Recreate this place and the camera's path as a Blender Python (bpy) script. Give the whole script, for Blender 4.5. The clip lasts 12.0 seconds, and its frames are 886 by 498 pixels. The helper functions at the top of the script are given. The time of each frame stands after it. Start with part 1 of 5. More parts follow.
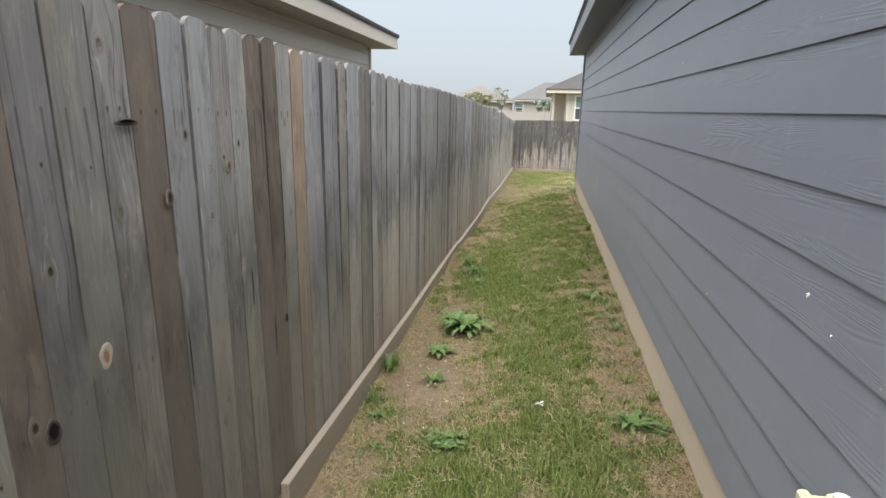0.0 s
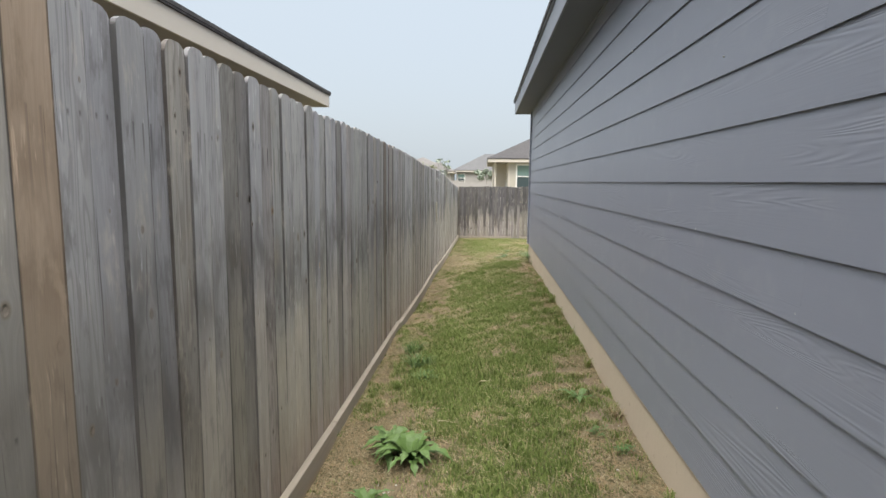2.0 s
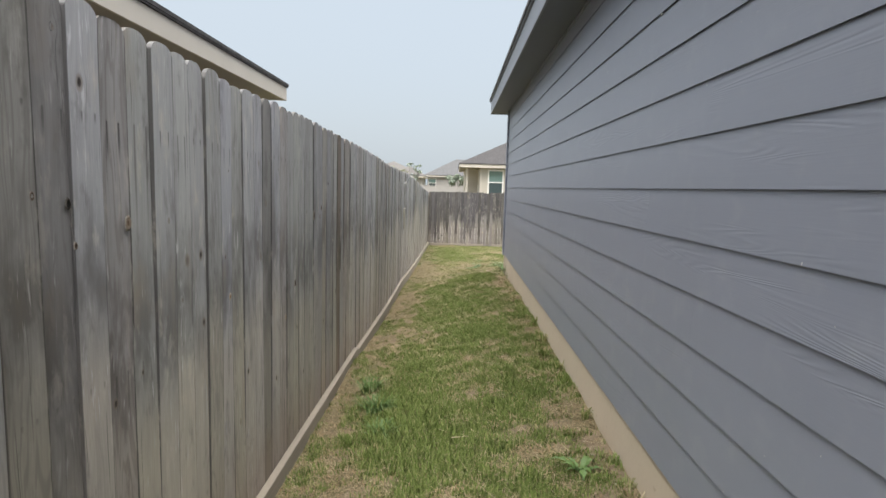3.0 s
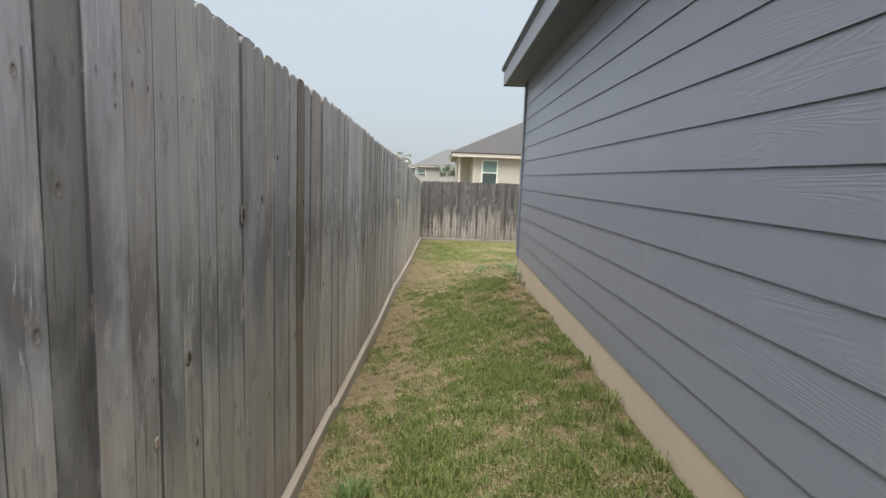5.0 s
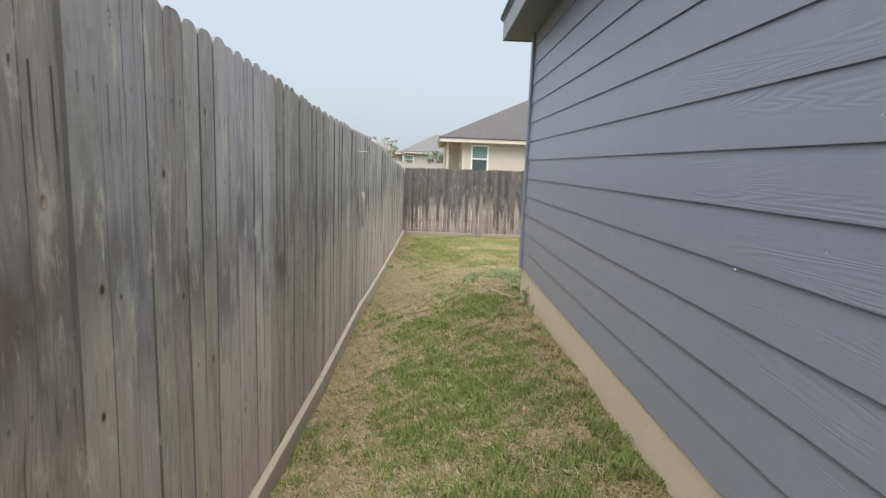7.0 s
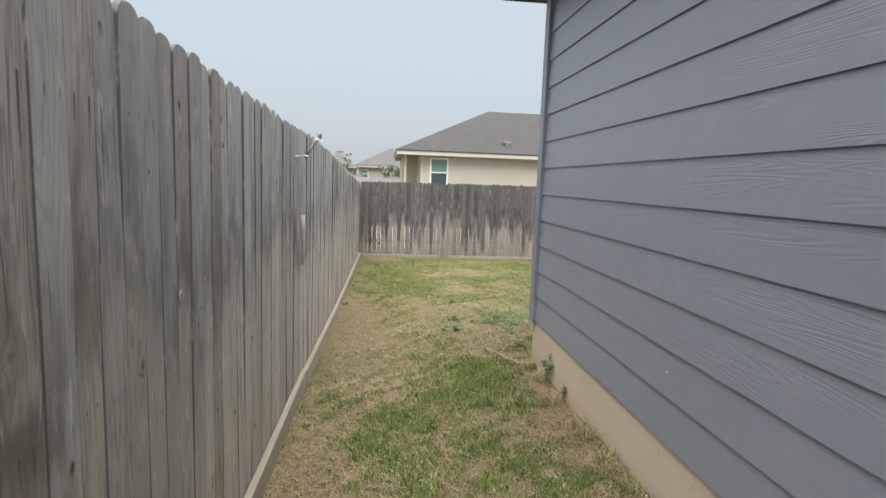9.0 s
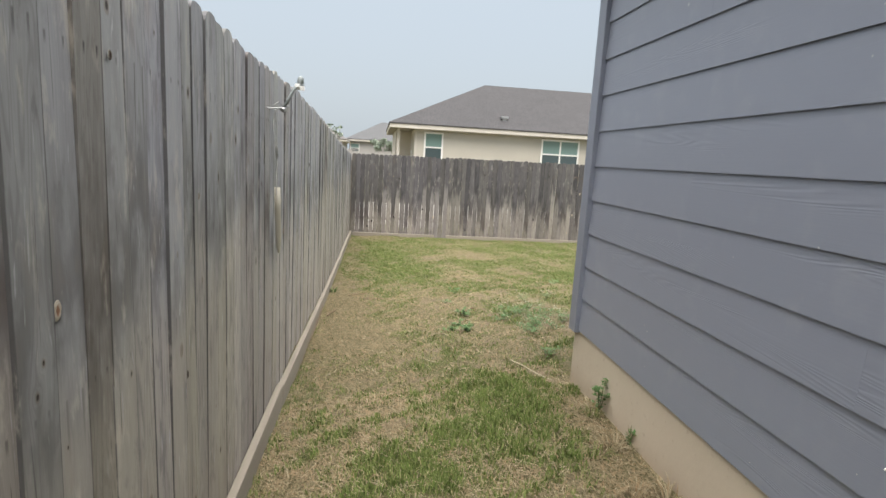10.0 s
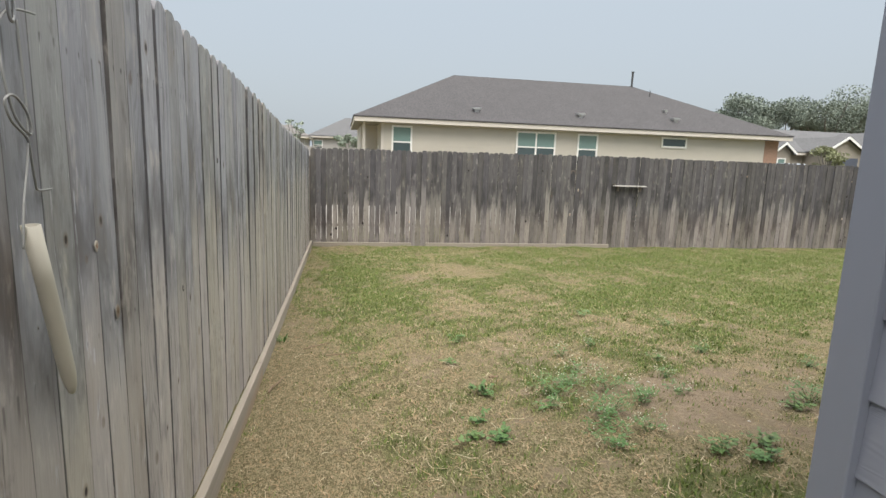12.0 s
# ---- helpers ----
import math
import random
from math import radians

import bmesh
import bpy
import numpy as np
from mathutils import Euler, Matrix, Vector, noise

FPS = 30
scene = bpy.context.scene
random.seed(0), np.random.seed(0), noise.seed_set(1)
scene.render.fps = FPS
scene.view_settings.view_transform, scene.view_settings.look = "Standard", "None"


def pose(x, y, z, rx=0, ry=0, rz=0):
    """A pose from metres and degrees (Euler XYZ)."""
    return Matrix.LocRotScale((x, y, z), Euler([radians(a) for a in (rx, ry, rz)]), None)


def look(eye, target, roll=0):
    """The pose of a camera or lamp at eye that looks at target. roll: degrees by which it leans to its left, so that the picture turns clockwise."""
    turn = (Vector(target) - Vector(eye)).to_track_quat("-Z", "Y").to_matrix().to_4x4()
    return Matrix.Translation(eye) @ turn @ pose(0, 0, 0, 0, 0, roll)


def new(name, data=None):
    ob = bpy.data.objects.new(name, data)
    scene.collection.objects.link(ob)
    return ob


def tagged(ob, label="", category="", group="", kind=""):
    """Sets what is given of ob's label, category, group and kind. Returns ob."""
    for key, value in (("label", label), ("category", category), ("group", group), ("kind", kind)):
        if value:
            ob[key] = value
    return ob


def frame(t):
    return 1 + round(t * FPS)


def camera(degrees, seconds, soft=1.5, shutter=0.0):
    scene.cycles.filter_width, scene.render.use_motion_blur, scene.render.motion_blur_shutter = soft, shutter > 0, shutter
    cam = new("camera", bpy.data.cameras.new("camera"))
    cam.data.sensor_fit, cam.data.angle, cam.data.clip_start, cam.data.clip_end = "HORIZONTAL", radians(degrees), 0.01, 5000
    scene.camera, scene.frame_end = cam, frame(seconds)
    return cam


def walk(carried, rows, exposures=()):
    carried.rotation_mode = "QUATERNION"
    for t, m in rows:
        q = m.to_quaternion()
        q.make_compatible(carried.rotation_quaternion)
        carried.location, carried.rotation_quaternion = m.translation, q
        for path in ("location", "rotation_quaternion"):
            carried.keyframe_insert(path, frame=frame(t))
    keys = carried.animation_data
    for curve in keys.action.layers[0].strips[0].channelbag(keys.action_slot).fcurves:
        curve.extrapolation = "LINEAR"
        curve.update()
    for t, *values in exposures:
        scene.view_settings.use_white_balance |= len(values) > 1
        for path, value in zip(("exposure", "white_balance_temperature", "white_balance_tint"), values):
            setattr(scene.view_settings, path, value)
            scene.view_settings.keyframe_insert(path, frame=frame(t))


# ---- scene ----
cam = camera(78.0, 12.0)
EXPOSURE = 1.92
PATH = [
    (0, (-0.089, -1.768, 1.69), (-0.42, 0.141, 1.192), 1.2),
    (0.5, (-0.073, -1.55, 1.673), (-0.257, 0.378, 1.174), 1.0),
    (1, (-0.119, -1.335, 1.66), (-0.198, 0.603, 1.173), 0.7),
    (1.5, (-0.14, -1.025, 1.515), (-0.305, 0.928, 1.121), -0.1),
    (2, (-0.198, -0.622, 1.511), (-0.344, 1.357, 1.266), 0.6),
    (2.5, (-0.235, -0.212, 1.504), (-0.277, 1.773, 1.27), 0.9),
    (3, (-0.223, 0.196, 1.499), (-0.261, 2.183, 1.274), 1.7),
    (3.2, (-0.23, 0.351, 1.491), (-0.262, 2.338, 1.27), 2.4),
    (5, (-0.437, 1.761, 1.443), (-0.43, 3.745, 1.187), 2.2),
    (5.5, (-0.41, 2.188, 1.424), (-0.395, 4.167, 1.137), 2.4),
    (6, (-0.391, 2.605, 1.412), (-0.369, 4.583, 1.115), 2.7),
    (6.5, (-0.35, 3.053, 1.438), (-0.327, 5.03, 1.138), 2.1),
    (7, (-0.345, 3.563, 1.433), (-0.297, 5.539, 1.132), 2.2),
    (8.8, (-0.448, 5.124, 1.398), (-0.284, 7.101, 1.148), 2.4),
    (9, (-0.471, 5.308, 1.402), (-0.262, 7.282, 1.158), 2.1),
    (9.5, (-0.509, 5.759, 1.35), (-0.26, 7.725, 1.081), 2.3),
    (10, (-0.532, 6.222, 1.335), (-0.284, 8.18, 1.01), 3.3),
    (10.5, (-0.562, 6.7, 1.341), (-0.319, 8.657, 1.005), 2.5),
    (11, (-0.544, 7.168, 1.337), (-0.29, 9.123, 0.997), 2.4),
    (11.5, (-0.53, 7.644, 1.305), (-0.263, 9.597, 0.971), 2.3),
    (12, (-0.506, 8.09, 1.284), (-0.144, 10.028, 0.949), 2.1),
]
walk(cam, [(t, look(eye, target, roll)) for t, eye, target, roll in PATH], exposures=[(t, EXPOSURE + d) for t, d in ((0, 0.16), (3, 0.05), (5, -0.03), (5.5, 0.10), (6.5, 0.10), (7, 0.07), (9.5, -0.03), (10.5, 0.0), (11, -0.12), (12, -0.16))])


# ---- world and light ----
SUN_EL, SUN_ROT = radians(62), radians(178)
world = bpy.data.worlds.new("world")
scene.world = world
world.use_nodes = True
wn, wl = world.node_tree.nodes, world.node_tree.links
bg = wn["Background"]
sky = wn.new("ShaderNodeTexSky")
sky.sky_type = "NISHITA"
sky.sun_disc = False
sky.sun_elevation, sky.sun_rotation = SUN_EL, SUN_ROT
sky.air_density, sky.dust_density, sky.ozone_density = 1.0, 6.0, 1.0
# overcast: the cloud layer is about four times brighter overhead than at the horizon
coord = wn.new("ShaderNodeTexCoord")
split = wn.new("ShaderNodeSeparateXYZ")
ramp = wn.new("ShaderNodeValToRGB")
wl.new(coord.outputs["Generated"], split.inputs[0])
wl.new(split.outputs["Z"], ramp.inputs[0])
ramp.color_ramp.interpolation = "EASE"
ramp.color_ramp.elements[0].position, ramp.color_ramp.elements[0].color = 0.0, (0.176, 0.196, 0.211, 1)
ramp.color_ramp.elements[1].position, ramp.color_ramp.elements[1].color = 1.0, (1.15, 1.13, 1.08, 1)
mid = ramp.color_ramp.elements.new(0.36)
mid.color = (0.190, 0.213, 0.232, 1)
cloud = wn.new("ShaderNodeMix")
cloud.data_type = "RGBA"
cloud.inputs[0].default_value = 0.9
scale_up = wn.new("ShaderNodeVectorMath")
scale_up.operation = "SCALE"
scale_up.inputs[3].default_value = 9.0
wl.new(ramp.outputs[0], scale_up.inputs[0])
wl.new(scale_up.outputs[0], cloud.inputs[7])
wl.new(sky.outputs[0], cloud.inputs[6])
wl.new(cloud.outputs[2], bg.inputs[0])
bg.inputs[1].default_value = 0.1
sun = new("sun", bpy.data.lights.new("sun", "SUN"))
sun.data.energy, sun.data.angle, sun.data.color = 1.0, radians(50), (1.0, 0.97, 0.93)
SUN_DIR = Vector((math.sin(SUN_ROT) * math.cos(SUN_EL), math.cos(SUN_ROT) * math.cos(SUN_EL), math.sin(SUN_EL)))
sun.matrix_world = look(SUN_DIR * 30, (0, 0, 0))

# ---- materials ----


class Nodes:
    """Short hand for building a material's nodes."""

    def __init__(self, name, rough=0.8):
        self.m = bpy.data.materials.new(name)
        self.m.use_nodes = True
        self.t = self.m.node_tree
        self.b = self.t.nodes["Principled BSDF"]
        self.b.inputs["Roughness"].default_value = rough
        self.tc = self.t.nodes.new("ShaderNodeTexCoord")
        self.geo = self.t.nodes.new("ShaderNodeNewGeometry")
        self.info = self.t.nodes.new("ShaderNodeObjectInfo")

    def put(self, sock, v):
        if isinstance(v, bpy.types.NodeSocket):
            self.t.links.new(v, sock)
        elif isinstance(v, tuple) and len(v) == 3 and len(sock.default_value) == 4:
            sock.default_value = (*v, 1)
        else:
            sock.default_value = v

    def math(self, op, a, b=0.0, c=0.0, clamp=False):
        n = self.t.nodes.new("ShaderNodeMath")
        n.operation, n.use_clamp = op, clamp
        for i, v in enumerate((a, b, c)):
            self.put(n.inputs[i], v)
        return n.outputs[0]

    def step(self, v, lo, hi, a=0.0, b=1.0):
        n = self.t.nodes.new("ShaderNodeMapRange")
        n.interpolation_type = "SMOOTHSTEP"
        for i, x in enumerate((v, lo, hi, a, b)):
            self.put(n.inputs[i], x)
        return n.outputs[0]

    def split(self, v):
        n = self.t.nodes.new("ShaderNodeSeparateXYZ")
        self.put(n.inputs[0], v)
        return n.outputs

    def join(self, x, y, z):
        n = self.t.nodes.new("ShaderNodeCombineXYZ")
        for i, v in enumerate((x, y, z)):
            self.put(n.inputs[i], v)
        return n.outputs[0]

    def scaled(self, v, k, offset=None):
        n = self.t.nodes.new("ShaderNodeVectorMath")
        n.operation = "MULTIPLY_ADD"
        self.put(n.inputs[0], v)
        n.inputs[1].default_value = k
        if offset is not None:
            self.put(n.inputs[2], offset)
        return n.outputs[0]

    def noise(self, v, scale=1.0, detail=3.0, rough=0.55, dist=0.0):
        n = self.t.nodes.new("ShaderNodeTexNoise")
        self.put(n.inputs["Vector"], v)
        n.inputs["Scale"].default_value = scale
        n.inputs["Detail"].default_value = detail
        n.inputs["Roughness"].default_value = rough
        n.inputs["Distortion"].default_value = dist
        return n.outputs[0]

    def mix(self, f, a, b, blend="MIX"):
        n = self.t.nodes.new("ShaderNodeMix")
        n.data_type, n.blend_type = "RGBA", blend
        self.put(n.inputs[0], f)
        self.put(n.inputs[6], a)
        self.put(n.inputs[7], b)
        return n.outputs[2]

    def finish(self, color, bump=None, strength=0.4, dist=0.002, rough=None):
        self.put(self.b.inputs["Base Color"], color)
        if bump is not None:
            n = self.t.nodes.new("ShaderNodeBump")
            n.inputs["Strength"].default_value = strength
            n.inputs["Distance"].default_value = dist
            self.put(n.inputs["Height"], bump)
            self.put(self.b.inputs["Normal"], n.outputs[0])
        if rough is not None:
            self.put(self.b.inputs["Roughness"], rough)
        return self.m


def plain(name, color, rough=0.7, vary=0.15, scale=8.0, metal=0.0, bump=0.2):
    n = Nodes(name, rough)
    n.b.inputs["Metallic"].default_value = metal
    f = n.noise(n.tc.outputs["Object"], scale, 4)
    dark = tuple(c * (1 - vary) for c in color)
    light = tuple(min(1, c * (1 + vary)) for c in color)
    fine = n.noise(n.tc.outputs["Object"], scale * 12, 2)
    return n.finish(n.mix(f, dark, light), fine, bump, 0.001)


def weathered(name, low, high, dark, line, wander, tone=0.35, streaky=0.3, streak=0.55, knots=1.0):
    """Old cedar pickets: grey grain, knots, rust streaks under the nails, and a damp stain above a wandering line."""
    n = Nodes(name, 0.68)
    n.b.inputs["Specular IOR Level"].default_value = 0.6
    o = n.split(n.tc.outputs["Object"])
    across, up = o["Y"], o["Z"]
    r = n.info.outputs["Random"]
    pos = n.geo.outputs["Position"]
    p = n.split(pos)
    def rnd(k):
        return n.math("FRACT", n.math("MULTIPLY", r, k))
    # knots
    height, kmask, core, pull = None, None, None, 0.0
    for k1, k2, k3 in ((37.1, 13.7, 91.3), (53.9, 71.3, 17.9)):
        cy = n.math("MULTIPLY", n.math("SUBTRACT", rnd(k1), 0.5), 0.055)
        cz = n.math("MULTIPLY_ADD", rnd(k2), 1.5, 0.25)
        size = n.math("MULTIPLY_ADD", rnd(k3), 0.012, 0.0005)
        dy = n.math("DIVIDE", n.math("SUBTRACT", across, cy), size)
        dz = n.math("DIVIDE", n.math("SUBTRACT", up, cz), n.math("MULTIPLY", size, 1.9))
        d = n.math("SQRT", n.math("ADD", n.math("MULTIPLY", dy, dy), n.math("MULTIPLY", dz, dz)))
        inside = n.step(d, 1.25, 0.75, 0.0, knots)
        c = n.step(d, 0.75, 0.3, 0.0, knots)
        pull = n.math("ADD", pull, n.math("MULTIPLY", n.math("DIVIDE", dy, n.math("MULTIPLY_ADD", n.math("MULTIPLY", d, d), 0.35, 1.0)), 0.012))
        kmask = inside if kmask is None else n.math("MAXIMUM", kmask, inside)
        core = c if core is None else n.math("MAXIMUM", core, c)
    shift = n.math("MULTIPLY", n.math("SUBTRACT", n.noise(n.join(n.math("MULTIPLY", r, 40.0), n.math("MULTIPLY", across, 9.0), n.math("MULTIPLY", up, 1.6)), 1.0, 2), 0.5), 0.05)
    flow = n.math("SUBTRACT", n.math("ADD", across, shift), pull)
    gv = n.join(n.math("MULTIPLY", r, 77.0), n.math("MULTIPLY", flow, 21.0), n.math("MULTIPLY", up, 0.8))
    grain = n.noise(gv, 1.0, 5, 0.62)
    fine = n.noise(n.join(n.math("MULTIPLY", r, 31.0), n.math("MULTIPLY", flow, 420.0), n.math("MULTIPLY", up, 6.0)), 1.0, 3, 0.6)
    blot = n.noise(n.join(n.math("MULTIPLY", r, 19.0), n.math("MULTIPLY", across, 10.0), n.math("MULTIPLY", up, 3.2)), 1.0, 4, 0.6)
    # the damp stain
    wav = n.noise(n.join(0.0, n.math("MULTIPLY", n.math("ADD", p["Y"], p["X"]), 0.75), 0.0), 1.0, 3, 0.6)
    edge = n.math("ADD", n.math("SUBTRACT", p["Z"], line), n.math("MULTIPLY", n.math("SUBTRACT", wav, 0.5), wander))
    edge = n.math("ADD", edge, n.math("MULTIPLY", n.math("SUBTRACT", n.math("ADD", grain, rnd(23.0)), 1.0), streaky))
    damp = n.step(edge, -0.16, 0.2)
    foot = n.step(n.math("ADD", edge, n.math("MULTIPLY", blot, 0.35)), 0.75, 0.0, 0.0, 1.0)
    col = n.mix(damp, low, high)
    band = n.math("MULTIPLY", damp, n.step(edge, 0.65, 0.1))
    col = n.mix(n.math("MULTIPLY", band, n.step(blot, 0.35, 0.62)), col, dark)
    col = n.mix(n.step(grain, 0.28, 0.52, 0.34, 0.0), col, dark)
    col = n.mix(n.step(grain, 0.55, 0.8, 0.0, 0.3), col, tuple(min(1, c * 1.6) for c in low))
    col = n.mix(n.step(fine, 0.35, 0.65, 0.15, 0.0), col, tuple(c * 0.7 for c in dark))
    col = n.mix(n.step(blot, 0.55, 0.8, 0.0, 0.4), col, (low[0] * 0.72, low[1] * 0.62, low[2] * 0.5))
    # picket edges painted dark in place of the shade in the closed joints
    rim = n.step(n.math("ADD", n.math("ABSOLUTE", across), n.math("MULTIPLY", n.math("SUBTRACT", blot, 0.5), 0.005)), 0.0448, 0.0482, 0.0, 0.9)
    # cathedral figure, raised pale fibres and dark checks
    swirl = n.noise(n.join(n.math("MULTIPLY", r, 53.0), n.math("MULTIPLY", flow, 15.0), n.math("MULTIPLY", up, 1.1)), 1.0, 2, 0.5, 0.4)
    figure = n.step(n.math("SINE", n.math("MULTIPLY", swirl, 75.0)), 0.1, 1.0, 0.0, 0.42)
    col = n.mix(n.math("MULTIPLY", figure, n.step(rnd(131.0), 0.2, 0.9)), col, tuple(c * 1.3 for c in dark))
    fleck = n.noise(n.join(n.math("MULTIPLY", r, 83.0), n.math("MULTIPLY", flow, 95.0), n.math("MULTIPLY", up, 8.0)), 1.0, 3, 0.6)
    near_knot = n.noise(n.join(n.math("MULTIPLY", r, 67.0), n.math("MULTIPLY", across, 8.0), n.math("MULTIPLY", up, 3.0)), 1.0, 2)
    col = n.mix(n.math("MULTIPLY", n.step(fleck, 0.60, 0.70, 0.0, 0.7), n.step(near_knot, 0.42, 0.58)), col, tuple(min(1, c * 1.55) for c in high))
    check = n.noise(n.join(n.math("MULTIPLY", r, 29.0), n.math("MULTIPLY", flow, 160.0), n.math("MULTIPLY", up, 2.2)), 1.0, 2, 0.5)
    col = n.mix(n.step(check, 0.66, 0.72, 0.0, 0.75), col, tuple(c * 0.5 for c in dark))
    # up-facing end grain is painted darker to offset the light on the tops
    top_dim = n.step(n.split(n.geo.outputs["Normal"])["Z"], 0.12, 0.4, 0.0, 0.8)
    col = n.mix(top_dim, col, tuple(c * 0.9 for c in dark))
    col = n.mix(rim, col, tuple(c * 0.4 for c in dark))
    # a stained stretch around y 4.3, and a further darkened one around 7
    dark_spans = n.math("MULTIPLY", n.step(p["Y"], 2.8, 4.0), n.step(p["Y"], 5.9, 4.7))
    dark_spans = n.math("MAXIMUM", dark_spans, n.math("MULTIPLY", n.math("MULTIPLY", n.step(p["Y"], 6.2, 6.7), n.step(p["Y"], 7.9, 7.2)), 0.8))
    dark_spans = n.math("MULTIPLY", dark_spans, n.step(n.math("ADD", p["Z"], n.math("MULTIPLY", grain, 0.8)), 0.6, 1.05))
    col = n.mix(n.math("MULTIPLY", dark_spans, 0.38), col, dark)
    worn = n.noise(n.scaled(pos, (16.0, 16.0, 5.0)), 1.0, 5, 0.68)
    col = n.mix(n.step(worn, 0.55, 0.7, 0.0, 0.5), col, tuple(min(1, c * 1.25) for c in low))
    col = n.mix(n.step(worn, 0.47, 0.3, 0.0, 0.55), col, dark)
    mud = n.math("MULTIPLY", n.step(n.math("ADD", p["Z"], n.math("MULTIPLY", blot, 0.5)), 0.75, 0.25, 0.0, 0.4), n.step(p["Y"], 9.0, 2.0, 0.25, 1.0))
    col = n.mix(mud, col, (0.25, 0.165, 0.11))
    # the lower part of the near end is painted darker
    near_low_dark = n.math("MULTIPLY", n.step(n.math("ADD", p["Y"], blot), 2.6, 0.6), n.step(n.math("ADD", p["Z"], n.math("MULTIPLY", blot, 0.8)), 2.0, 1.1))
    col = n.mix(n.math("MULTIPLY", near_low_dark, 0.62), col, (0.112, 0.102, 0.090))
    # nails and the streaks below them
    for h, k in ((1.58, 5.3), (0.92, 9.1), (0.32, 3.7)):
        run = n.math("MULTIPLY_ADD", n.math("POWER", rnd(k * 11.3), 4.0), 0.34 if h > 1 else 0.16, 0.02)
        for side in (-1, 1):
            dx = n.math("ABSOLUTE", n.math("SUBTRACT", n.math("ADD", across, n.math("MULTIPLY", shift, 0.3)), n.math("MULTIPLY_ADD", rnd(k + side), 0.012, side * 0.02)))
            below = n.math("SUBTRACT", h, up)
            m = n.math("MULTIPLY", n.step(below, -0.002, 0.004), n.step(n.math("DIVIDE", below, run), 1.0, 0.3))
            wide = n.math("MULTIPLY", n.step(dx, 0.0045, 0.0012, 0.0, streak if h > 1 else streak * 0.6), m)
            col = n.mix(wide, col, (0.035, 0.03, 0.03))
    col = n.mix(n.math("MULTIPLY", kmask, 0.5), col, (0.17, 0.125, 0.085))
    col = n.mix(n.math("MULTIPLY", core, n.step(rnd(61.7), 0.35, 0.6)), col, (0.03, 0.022, 0.018))
    bright = n.math("MULTIPLY_ADD", rnd(211.0), tone * 2, 1 - tone)
    col = n.mix(1.0, col, n.join(bright, bright, n.math("MULTIPLY_ADD", rnd(97.0), 0.12, n.math("SUBTRACT", bright, 0.06))), "MULTIPLY")
    h = n.math("ADD", n.math("MULTIPLY", grain, 1.6), n.math("MULTIPLY", fine, 0.35))
    h = n.math("SUBTRACT", h, n.math("MULTIPLY", core, 1.5))
    return n.finish(col, h, 0.6, 0.003, n.math("MULTIPLY_ADD", top_dim, 0.32, 0.68))


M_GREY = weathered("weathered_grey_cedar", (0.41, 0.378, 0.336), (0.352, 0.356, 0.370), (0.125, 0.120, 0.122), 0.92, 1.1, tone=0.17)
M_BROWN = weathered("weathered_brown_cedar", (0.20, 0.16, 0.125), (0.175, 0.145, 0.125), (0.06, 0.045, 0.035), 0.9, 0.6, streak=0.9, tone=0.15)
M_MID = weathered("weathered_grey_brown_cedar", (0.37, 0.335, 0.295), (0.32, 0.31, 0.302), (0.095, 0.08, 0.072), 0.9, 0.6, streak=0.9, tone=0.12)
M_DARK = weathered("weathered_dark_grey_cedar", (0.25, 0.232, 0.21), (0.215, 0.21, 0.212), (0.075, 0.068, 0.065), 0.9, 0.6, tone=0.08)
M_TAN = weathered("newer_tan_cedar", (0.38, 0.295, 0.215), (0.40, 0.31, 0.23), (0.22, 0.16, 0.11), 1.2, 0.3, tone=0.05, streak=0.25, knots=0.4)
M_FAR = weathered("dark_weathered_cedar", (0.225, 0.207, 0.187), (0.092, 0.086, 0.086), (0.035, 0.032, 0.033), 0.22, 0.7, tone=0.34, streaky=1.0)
M_RAIL = plain("old_rail_wood", (0.13, 0.11, 0.09), 0.9, 0.3, 5)


def kick_material():
    n = Nodes("kickboard_wood", 0.85)
    v = n.tc.outputs["Object"]
    g = n.noise(n.scaled(v, (30, 1.5, 60)), 1.0, 4)
    mud = n.noise(v, 6.0, 4)
    o = n.split(v)
    low = n.step(n.math("ADD", o["Z"], n.math("MULTIPLY", mud, 0.08)), 0.11, 0.02)
    col = n.mix(g, (0.20, 0.175, 0.14), (0.35, 0.305, 0.25))
    return n.finish(n.mix(n.math("MULTIPLY", low, 0.7), col, (0.30, 0.20, 0.12)), g, 0.4, 0.002)


M_KICK = kick_material()


